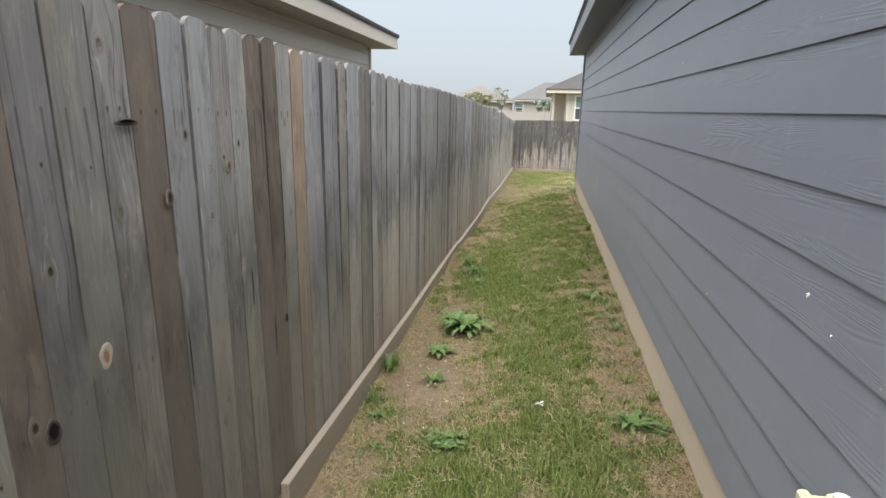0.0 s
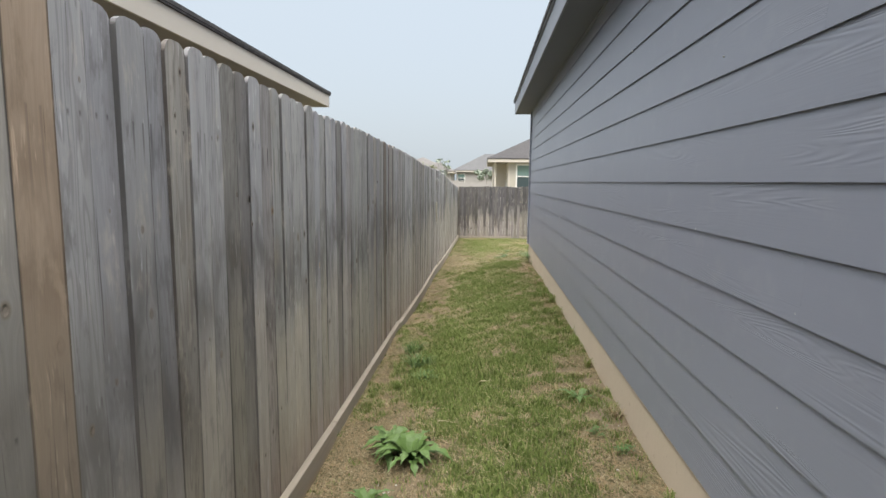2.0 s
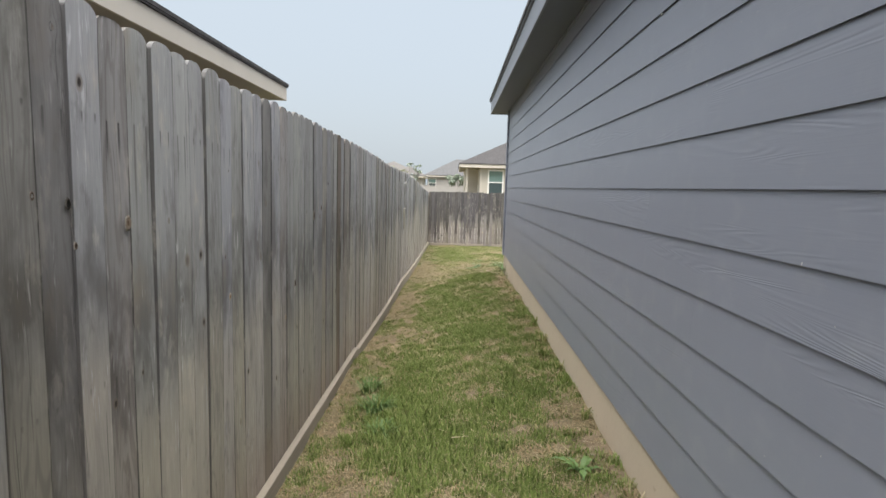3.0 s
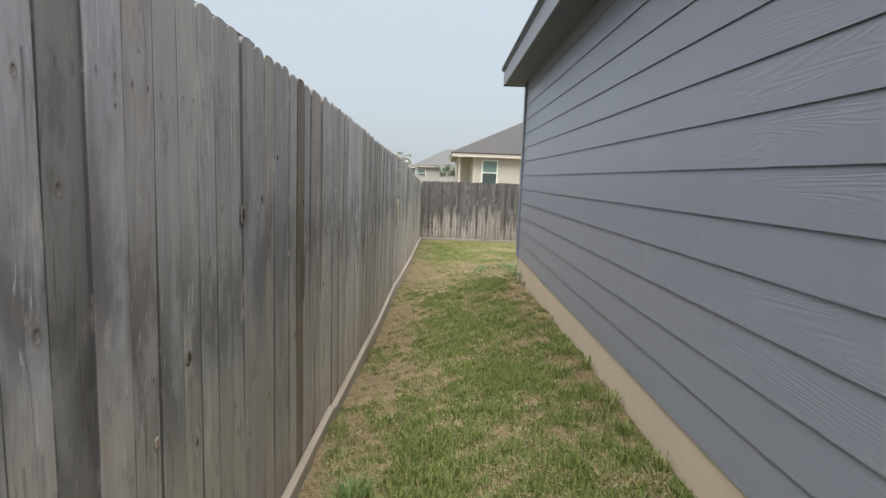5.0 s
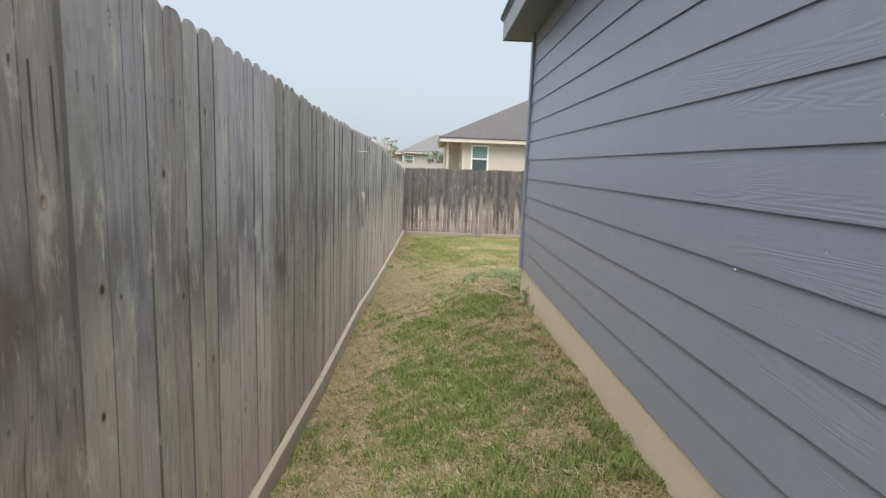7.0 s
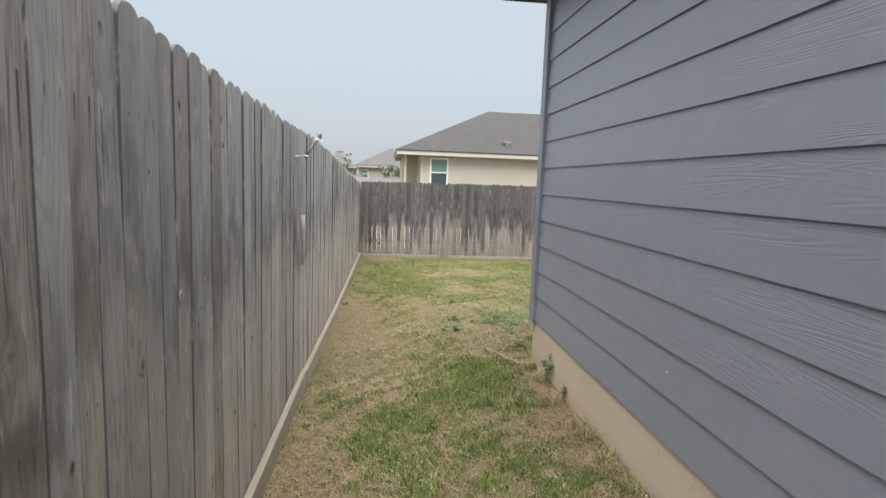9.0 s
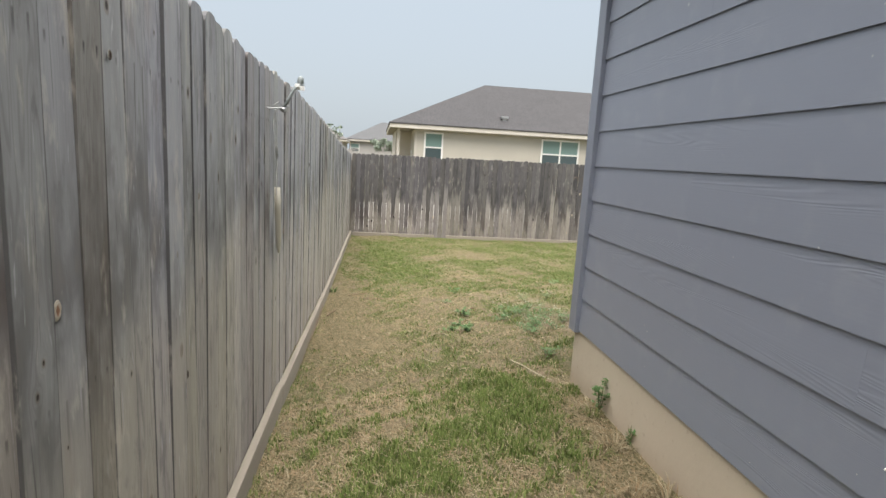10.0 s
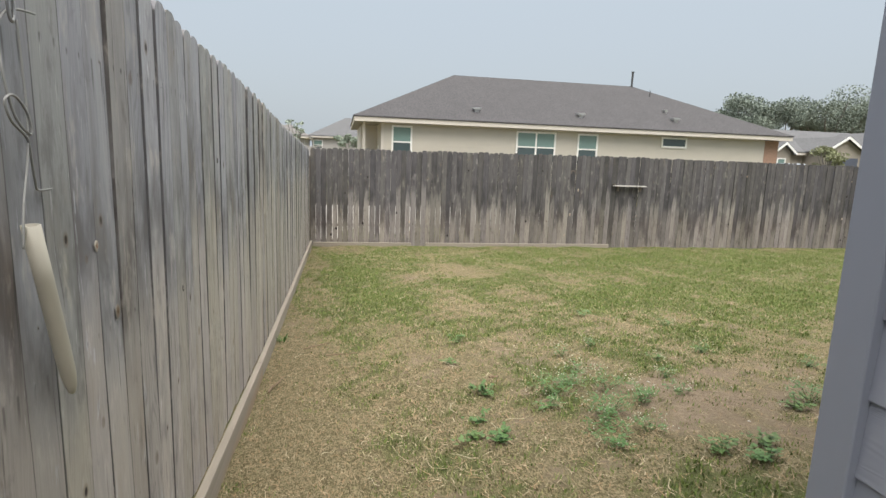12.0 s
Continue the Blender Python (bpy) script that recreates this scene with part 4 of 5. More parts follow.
# where the edges of the pickets lie: stretches of even pitch, each given by its end and its count
edges = [-0.985 - 0.113 * i for i in range(17, 0, -1)] + [-0.985, -0.872, -0.761, -0.645, -0.528, -0.409, -0.301, -0.192, -0.082, 0.026, 0.142, 0.239, 0.357, 0.468]
for end, count in ((0.886, 4), (1.091, 2), (1.310, 2), (1.868, 5), (2.424, 5), (3.230, 7), (4.220, 9), (4.580, 3), (4.820, 2), (6.101, 12), (6.340, 2), (7.220, 8), (8.095, 8), (9.058, 8), (9.290, 2), (10.016, 6), (13.40, 30), (18.14, 42)):
    start = edges[-1]
    edges += [start + (end - start) * (q + 1) / count + (rand.uniform(-0.004, 0.004) if q + 1 < count else 0.0) for q in range(count)]
KIND = {17: "b", 18: "d", 19: "d", 20: "m", 21: "b", 22: "g", 23: "g", 24: "m", 25: "g", 26: "b", 27: "b", 28: "m", 29: "t", 37: "d", 38: "d", 40: "m", 50: "d", 82: "m", 60: "m", 64: "b", 84: "m", 92: "m"}
for i, (a, b) in enumerate(zip(edges, edges[1:])):
    k = KIND.get(i, rand.choices("gm", (90, 10))[0])
    kinds = {"g": GREY, "m": MID, "b": BROWN, "t": TAN, "d": DARK}[k]
    me = kinds[i % len(kinds)]
    c = (a + b) / 2
    p = new("picket", me)
    top = lerp(c, TOP) + rand.uniform(-0.007, 0.007)
    p.matrix_basis = Matrix.Translation((-1.09 + rand.uniform(-0.0015, 0.0015), c, top - 1.83)) @ Euler((radians(max(-0.09, min(0.09, rand.gauss(0, 0.06)))), radians(rand.gauss(0, 0.10)), radians(rand.gauss(0, 0.4)))).to_matrix().to_4x4() @ Matrix.Diagonal((1, (b - a + 0.0035) / 0.0976, 1, 1))
    hang(p, fence)


def bar(name, material, parent, p, q, wide, high, label="", bevel=0.004):
    """A straight board from p to q, along y or x, with its underside at the two heights given."""
    bm = bmesh.new()
    p, q = Vector(p), Vector(q)
    d = (q - p).normalized()
    s = Vector((-d.y, d.x, 0)).normalized() * wide
    vs = []
    for c in (p, q):
        vs.append([bm.verts.new(c + o) for o in (Vector((0, 0, 0)), s, s + Vector((0, 0, high)), Vector((0, 0, high)))])
    for i in range(4):
        bm.faces.new((vs[0][i], vs[0][(i + 1) % 4], vs[1][(i + 1) % 4], vs[1][i]))
    bm.faces.new(vs[0][::-1])
    bm.faces.new(vs[1])
    bmesh.ops.recalc_face_normals(bm, faces=bm.faces[:])
    bmesh.ops.bevel(bm, geom=bm.edges[:], offset=bevel, segments=1, affect="EDGES")
    me_origin = p
    bmesh.ops.translate(bm, verts=bm.verts[:], vec=-me_origin)
    ob = part(name, bm, material, None, label)
    ob.location = me_origin
    return hang(ob, parent)


KICK = [(0.07, 0.147), (0.8, 0.147), (2.3, 0.080), (4.85, 0.080), (5.0, 0.012), (5.6, -0.045), (9.38, -0.045), (9.45, -0.075), (11.0, -0.145), (14.5, -0.24), (18.15, -0.31)]
cuts = [0.07, 2.44, 4.94, 7.2, 9.40, 11.85, 14.3, 16.7, 18.15]
for a, b in zip(cuts, cuts[1:]):
    za, zb = lerp(a + 0.03, KICK), lerp(b - 0.03, KICK)
    bar("kickboard", M_KICK, fence, (-1.045, a + 0.003, za - 0.185), (-1.045, b - 0.003, zb - 0.185), 0.038, 0.185)
ends = [-3.0, 0.07] + cuts[1:]
for a, b in zip(ends, ends[1:]):
    for drop in (0.28, 0.92, 1.55):
        bar("rail", M_RAIL, fence, (-1.112, a + 0.01, lerp(a, TOP) - drop), (-1.112, b - 0.01, lerp(b, TOP) - drop), 0.038, 0.085)
    if a < 18:
        hang(block("post", M_RAIL, None, -1.24, -1.155, a - 0.045, a + 0.045, -0.8, lerp(a, TOP) - 0.10), fence)

back = thing("fence", "dark weathered picket fence across the back lawn, gaps between pickets", "fence", (4, 18.2, -0.4))
x, i = -1.075, 0
while x < 13.0:
    wide = rand.uniform(0.088, 0.104)
    p = new("picket", (FARP if x < 4.9 else FARP2)[i % 8])
    top = lerp(x, [(-1, 1.325), (5, 1.365), (13, 1.35)]) + rand.uniform(-0.012, 0.012)
    p.matrix_basis = Matrix.Translation((x + wide / 2, 18.2 + rand.uniform(-0.004, 0.004), top - 1.80 if i not in (19, 20) else top - 1.83)) @ Euler((0, radians(rand.gauss(0, 0.25)), radians(-90 + rand.gauss(0, 1)))).to_matrix().to_4x4() @ Matrix.Diagonal((1, wide / 0.0976, 1, 1))
    hang(p, back)
    x += wide + rand.uniform(0.0, 0.003 if x < 4.9 else 0.002)
    i += 1
for a, b in ((-1.07, 1.0), (1.0, 3.4), (3.4, 5.8), (5.8, 8.2), (8.2, 10.6), (10.6, 13.0)):
    for h, q in ((0.33, 0.085), (-0.05, 0.05), (-0.335, 0.05), (1.02, 0.085)):
        bar("rail", M_RAIL, back, (a + 0.005, 18.218, h), (b - 0.005, 18.218, h), 0.038, q)
    hang(block("post", M_RAIL, None, a - 0.045, a + 0.045, 18.26, 18.35, -0.9, 1.2), back)
for a, b in ((-1.03, 0.76), (1.03, 2.85), (2.86, 4.74)):
    bar("kickboard", M_KICK, back, (b, 18.172, -0.47), (a, 18.172, -0.47), 0.036, 0.13)


# knots that stand out on the near fence: place along it, height, size, look
KNOTS = ((-0.716, 1.096, 0.026, "p"), (-0.232, 1.495, 0.014, "r"), (-0.123, 1.494, 0.017, "r"), (-0.238, 1.351, 0.008, "d"), (-0.427, 1.436, 0.020, "b"), (-0.883, 0.996, 0.024, "d"),
         (0.223, 0.833, 0.016, "d"), (1.405, 1.437, 0.011, "d"), (0.991, 1.513, 0.010, "b"), (1.628, 1.379, 0.017, "r"), (1.300, 1.456, 0.009, "b"), (1.423, 1.34, 0.008, "b"),
         (3.550, 1.30, 0.026, "b"), (3.736, 1.342, 0.015, "b"), (3.920, 1.499, 0.009, "d"), (4.320, 1.307, 0.011, "d"), (4.080, 1.10, 0.010, "p"), (7.237, 1.029, 0.015, "p"), (7.018, 1.027, 0.015, "p"),
         (7.473, 1.507, 0.009, "b"), (7.885, 1.405, 0.012, "d"), (6.743, 0.901, 0.020, "r"), (8.026, 1.175, 0.010, "r"), (7.820, 0.688, 0.013, "b"), (7.895, 0.637, 0.012, "b"),
         (10.855, 1.225, 0.010, "d"), (10.295, 1.073, 0.010, "d"), (10.206, 0.765, 0.011, "d"), (9.614, 0.849, 0.016, "r"), (9.516, 1.04, 0.011, "p"), (9.130, 0.83, 0.012, "r"), (3.150, 0.95, 0.017, "b"), (2.280, 1.05, 0.012, "p"), (2.980, 0.8, 0.012, "p"))


def knot_material(name, rim, middle, core, hollow):
    n = Nodes(name, 0.85)
    n.b.inputs["Specular IOR Level"].default_value = 0.2
    o = n.split(n.tc.outputs["Object"])
    r = n.info.outputs["Random"]
    d = n.math("SQRT", n.math("ADD", n.math("MULTIPLY", o["Y"], o["Y"]), n.math("MULTIPLY", n.math("MULTIPLY", o["Z"], o["Z"]), 0.36)))
    d = n.math("ADD", d, n.math("MULTIPLY", n.math("SUBTRACT", n.noise(n.scaled(n.tc.outputs["Object"], (2, 2, 2), n.join(r, r, r)), 1.6, 3), 0.5), 0.6))
    ring = n.math("SINE", n.math("MULTIPLY", d, 26.0))
    col = n.mix(n.step(d, 0.95, 0.55), rim, middle)
    col = n.mix(n.step(d, hollow + 0.12, hollow - 0.1), col, core)
    return n.finish(n.mix(n.math("MULTIPLY", n.step(ring, 0.0, 1.0), 0.35), col, core), ring, 0.4, 0.001)


KNOT_M = {"p": knot_material("pale_knot", (0.40, 0.37, 0.31), (0.42, 0.38, 0.32), (0.28, 0.16, 0.10), 0.42),
          "r": knot_material("ringed_knot", (0.29, 0.27, 0.24), (0.22, 0.175, 0.135), (0.13, 0.085, 0.055), 0.3),
          "b": knot_material("brown_knot", (0.27, 0.25, 0.23), (0.12, 0.09, 0.07), (0.035, 0.025, 0.02), 0.4),
          "d": knot_material("dark_knot_hole", (0.12, 0.11, 0.10), (0.04, 0.032, 0.027), (0.008, 0.007, 0.006), 0.55)}
KNOT = {}
for i, (k, m_) in enumerate(KNOT_M.items()):
    bm = bmesh.new()
    # unit knot facing +x: a low domed rim round a dished middle
    prof = ((0.0, 0.03 if k != "d" else -0.02), (0.35, 0.05), (0.62, 0.13), (0.85, 0.10), (1.0, -0.06))
    rows = []
    for j, (q, hgt) in enumerate(prof[1:]):
        rows.append([bm.verts.new((hgt, math.cos(a) * q * (1 + 0.12 * math.sin(3 * a + i) + 0.05 * math.sin(7 * a)), math.sin(a) * q * 1.55 * (1 + 0.08 * math.sin(2 * a + i)))) for a in (2 * math.pi * n_ / 18 for n_ in range(18))])
    c = bm.verts.new((prof[0][1], 0, 0))
    for n_ in range(18):
        bm.faces.new((c, rows[0][n_], rows[0][(n_ + 1) % 18]))
        for r0, r1 in zip(rows, rows[1:]):
            bm.faces.new((r0[n_], r1[n_], r1[(n_ + 1) % 18], r0[(n_ + 1) % 18]))
    me = bpy.data.meshes.new("knot")
    bm.to_mesh(me)
    bm.free()
    me.materials.append(m_)
    me.polygons.foreach_set("use_smooth", [True] * len(me.polygons))
    KNOT[k] = me
for y, z, sy, sz in ((-0.557, 1.642, 0.042, 0.006), (0.123, 0.80, 0.003, 0.06), (-0.407, 0.95, 0.0035, 0.07), (0.238, 1.30, 0.004, 0.16), (-0.027, 1.05, 0.003, 0.05), (9.040, 1.33, 0.003, 0.05), (4.340, 0.95, 0.003, 0.08), (10.940, 1.2, 0.003, 0.05)):
    ob = new("crack", KNOT["d"])
    ob.matrix_basis = Matrix.Translation((-1.0880, y, z)) @ Matrix.Diagonal((0.02, sy, sz, 1))
    hang(ob, fence)
CHIP = KNOT["p"].copy()
CHIP.materials[0] = M_WHITE
for y, z, q in ((-0.32, 1.252, 0.006), (-0.46, 1.201, 0.003), (0.44, 1.0, 0.004), (2.54, 2.226, 0.005), (1.342, 1.936, 0.003), (5.2, 1.15, 0.003), (7.2, 0.72, 0.003)):
    ob = new("paint_chip", CHIP)
    ob.matrix_basis = Matrix.Translation((0.5955, y, z)) @ Matrix.Diagonal((-0.03, q, q * 0.8, 1))
    hang(ob, house)
for y, z, size, k in KNOTS:
    ob = new("knot", KNOT[k])
    ob.matrix_basis = Matrix.Translation((-1.0880, y, z)) @ Matrix.Diagonal((0.012, size * 0.85, size * 0.85, 1))
    hang(ob, fence)

for i in range(46):
    k = rand.choice("rddpb")
    ob = new("knot", KNOT[k])
    q = rand.uniform(0.010, 0.019)
    ob.matrix_basis = pose(rand.uniform(-1.0, 11.0), 18.193, rand.uniform(-0.25, 1.2), 0, 0, -90) @ Matrix.Diagonal((0.03, q, q, 1))
    hang(ob, back)

# a small ledge on the far fence
M_LEDGE = plain("pale_weathered_board", (0.46, 0.44, 0.41), 0.8, 0.15, 12)
ledge = thing("ledge", "small narrow grey wooden ledge on the back fence", "shelf", (5.08, 18.17, 0.8))
hang(block("board", M_LEDGE, None, 4.74, 5.42, 18.09, 18.182, 0.818, 0.838, "", 0.002), ledge)
for x in (4.82, 5.30):
    hang(block("bracket", M_RAIL, None, x, x + 0.03, 18.12, 18.182, 0.72, 0.817), ledge)
hang(block("batten", M_RAIL, None, 4.74, 4.77, 18.10, 18.182, 0.839, 0.862), ledge)

# ---- weeds ----


def leaf_mesh(name, length, width, lobes, arch, material, seed):
    """A long leaf with a wavy or lobed edge that arches out from the middle of the plant; it lies along +x."""
    r = random.Random(seed)
    bm = bmesh.new()
    rows = []
    n = 9
    for i in range(n + 1):
        u = i / n
        w = width * (math.sin(math.pi * min(1, u * 0.93 + 0.06)) ** 0.8)
        w *= 1 + (lobes * (0.5 if i % 2 else -0.5))
        x = length * u
        z = arch * length * math.sin(u * 2.6) * 0.9 - 0.25 * length * u * u * arch
        fold = w * 0.35
        rows.append([bm.verts.new((x, -w + r.uniform(-1, 1) * w * 0.1, z + fold)), bm.verts.new((x + 0.004, 0, z)), bm.verts.new((x, w + r.uniform(-1, 1) * w * 0.1, z + fold))])
    for a, b in zip(rows, rows[1:]):
        bm.faces.new((a[0], b[0], b[1], a[1]))
        bm.faces.new((a[1], b[1], b[2], a[2]))
    me = bpy.data.meshes.new(name)
    bm.to_mesh(me)
    bm.free()
    me.materials.append(material)
    return me


LEAVES = [leaf_mesh("leaf", 0.13, 0.018, 0.7, 0.42, M_LEAF, 1), leaf_mesh("leaf", 0.10, 0.022, 0.25, 0.6, M_LEAF, 2), leaf_mesh("leaf", 0.16, 0.013, 1.0, 0.32, M_LEAF, 3)]


def rosette(label, x, y, size, count, seed):
    r = random.Random(seed)
    t = thing("weed", label, "weed", (x, y, float(ground_z(x, y)) - 0.004), "weeds in the grass")
    for i in range(count):
        lf = new("leaf", LEAVES[r.randrange(3)])
        k = 1.4 * size * r.uniform(0.6, 1.15) * (1.0 - 0.45 * i / count)
        lf.matrix_basis = pose(0, 0, 0.003, 0, -r.uniform(-8, 6) - 30 * i / count, i * 137.5 + r.uniform(-15, 15)) @ Matrix.Scale(k, 4)
        lf.parent = t
    return t


def bush(label, x, y, radius, height, count, leaf, seed, flowers=0, material=None, fern=False):
    """A low bushy weed: stems, many small leaves and perhaps tiny flowers."""
    r = random.Random(seed)
    t = thing("weed", label, "weed", (x, y, float(ground_z(x, y)) - 0.004), "weeds in the grass")
    stems, leaves, heads = bmesh.new(), bmesh.new(), bmesh.new()
    tips = []
    for i in range(max(5, count // 22)):
        a = i * 2.4 + r.random()
        q = math.sqrt(r.random())
        tip = Vector((math.cos(a) * radius * q, math.sin(a) * radius * q, height * r.uniform(0.55, 1.0) * (1.1 - 0.4 * q)))
        mid_ = tip * 0.5 + Vector((0, 0, height * 0.18))
        tube(stems, [(0, 0, 0), mid_, tip], [0.0022, 0.0018, 0.001], 4)
        tips.append((mid_, tip))
    for i in range(count):
        m_, tip = tips[i % len(tips)]
        u = r.random() ** 0.7
        p = (m_ * 2 * u if u < 0.5 else m_ + (tip - m_) * (u - 0.5) * 2) + Vector((r.gauss(0, 1), r.gauss(0, 1), r.gauss(0, 0.5))) * radius * 0.12
        p.z = max(p.z, 0.004)
        a = r.uniform(0, 6.28)
        d = Vector((math.cos(a), math.sin(a), r.uniform(-0.1, 0.6))).normalized() * leaf * r.uniform(0.6, 1.3)
        s = d.cross(Vector((0, 0, 1))).normalized() * leaf * (0.22 if fern else 0.38)
        v = [leaves.verts.new(p), leaves.verts.new(p + d * 0.35 + s), leaves.verts.new(p + d * 0.6 + s * 0.5), leaves.verts.new(p + d), leaves.verts.new(p + d * 0.6 - s * 0.5), leaves.verts.new(p + d * 0.35 - s)]
        leaves.faces.new((v[0], v[1], v[2], v[4], v[5]))
        leaves.faces.new((v[2], v[3], v[4]))
    for i in range(flowers):
        _, tip = tips[r.randrange(len(tips))]
        p = tip + Vector((r.gauss(0, 1), r.gauss(0, 1), abs(r.gauss(0, 1)))) * radius * 0.22
        bmesh.ops.create_icosphere(heads, subdivisions=1, radius=0.003, matrix=Matrix.Translation(p))
    part("stem", stems, M_STEM, t)["kind"] = "stuff"
    part("leaves", leaves, material or M_LEAF, t)["kind"] = "stuff"
    if flowers:
        part("flowers", heads, M_PETAL, t)["kind"] = "stuff"
    else:
        heads.free()
    return t


def tuft(label, x, y, radius, height, count, seed, material=None, wide=0.0028):
    r = random.Random(seed)
    t = thing("grass_tuft", label, "grass", (x, y, float(ground_z(x, y)) - 0.006), "grass tufts")
    bm = bmesh.new()
    for _ in range(count):
        a, q = r.uniform(0, 6.28), math.sqrt(r.random()) * radius * 0.4
        b = Vector((math.cos(a) * q, math.sin(a) * q, 0))
        a += r.uniform(-0.8, 0.8)
        h = height * r.uniform(0.5, 1.1)
        o = Vector((math.cos(a), math.sin(a), 0)) * radius * r.uniform(0.2, 1.0)
        s = Vector((-math.sin(a), math.cos(a), 0)) * wide
        pts = [b, b + o * 0.25 + Vector((0, 0, h * 0.55)), b + o * 0.6 + Vector((0, 0, h * 0.9)), b + o + Vector((0, 0, h * r.uniform(0.6, 1.0)))]
        rows = [(bm.verts.new(p - s * k), bm.verts.new(p + s * k)) for p, k in zip(pts, (1, 1, 0.7, 0.15))]
        for (c, d), (e, f_) in zip(rows, rows[1:]):
            bm.faces.new((c, d, f_, e))
    ob = part("foliage", bm, material or M_LEAF, t)
    ob["kind"] = "stuff"
    at = ob.data.attributes.new("tint", "FLOAT_VECTOR", "POINT")
    tones = [(r.random(), r.uniform(0.2, 0.9) if r.random() < 0.4 else 0.1, 0.0) for _ in range(count)]
    at.data.foreach_set("vector", [q for tone in tones for _ in range(8) for q in tone])
    return t


rosette("broad green rosette weed with lobed leaves on bare soil", -0.56, 2.113, 1.45, 30, 1)
rosette("broad green rosette weed crowding its neighbour", -0.68, 2.24, 1.25, 22, 2)
rosette("flat green rosette weed with narrow leaves", -0.72, 1.713, 0.95, 12, 3)
rosette("small green rosette weed on dark soil", -0.67, 1.313, 0.75, 9, 4)
rosette("small green rosette weed beside the slab", 0.395, 2.600, 0.8, 10, 5)
rosette("straggly green weed among dry straw", 0.40, 0.643, 0.9, 11, 6)
rosette("small green weed against the kickboard", -0.93, 0.893, 0.55, 7, 7)
rosette("pale green seedling on sandy soil", -0.84, 0.613, 0.5, 6, 8)
bush("bushy green weed with scalloped leaves in thin grass", -0.46, 0.60, 0.12, 0.09, 190, 0.028, 11)
bush("low green clover-like weed beside the slab", 0.41, 2.143, 0.075, 0.045, 80, 0.016, 12)
bush("dark green low weed beside the slab", 0.50, 1.933, 0.07, 0.06, 70, 0.016, 13, material=M_LEAF2)
bush("dark green low weed against the slab", 0.50, 0.613, 0.08, 0.06, 80, 0.018, 14, material=M_LEAF2)
tuft("long green grass tuft against the kickboard", -1.0, 1.473, 0.13, 0.13, 60, 21)
tuft("thin green grass tuft against the kickboard", -0.99, 1.073, 0.08, 0.10, 26, 22)
tuft("long green grass tuft near the fence", -0.70, 3.670, 0.16, 0.11, 110, 23)
tuft("long green grass tuft near the fence", -0.80, 4.000, 0.14, 0.10, 80, 24)
tuft("long green grass tuft near the fence", -0.62, 3.300, 0.13, 0.09, 60, 25)
for i, (x, y, s) in enumerate(((0.56, 0.95, 0.7), (0.57, 1.5, 0.6), (0.55, 3.2, 0.8), (0.56, 4.0, 1.0), (0.55, 4.7, 1.1), (0.56, 5.3, 1.1), (0.55, 5.9, 1.0), (0.52, 4.35, 0.9), (0.5, 5.6, 1.0))):
    tuft("short grass tuft leaning on the slab", x, y, 0.07 * s, 0.09 * s, 34, 40 + i, M_GRASS)
for i in range(30):
    y = 0.6 + 0.275 * i + rand.uniform(-0.1, 0.1)
    s = rand.uniform(0.5, 1.0)
    tuft("ragged low tuft of half-dry grass along the slab" if i % 3 else "thin clump of dead straw along the slab", rand.uniform(0.42, 0.57), y, 0.09 * s, 0.065 * s, 40, 200 + i, M_GRASS if i % 3 else M_STRAW, 0.0018)
for i, (x, y, s) in enumerate(((0.52, 6.6, 0.8), (0.54, 7.1, 1.0), (0.50, 7.5, 1.0), (0.55, 7.9, 1.1), (0.52, 8.3, 1.0), (0.46, 7.8, 0.9), (0.56, 8.65, 0.8))):
    tuft("matted heap of orange-brown dry straw by the slab", x, y, 0.13 * s, 0.055 * s, 75, 60 + i, M_STRAW, 0.0016)
bush("upright blue-green weed growing against the slab", 0.575, 8.60, 0.06, 0.25, 80, 0.024, 31, material=M_LEAF2)
bush("thin green weed growing against the slab", 0.59, 8.30, 0.035, 0.10, 24, 0.018, 32, material=M_LEAF2)
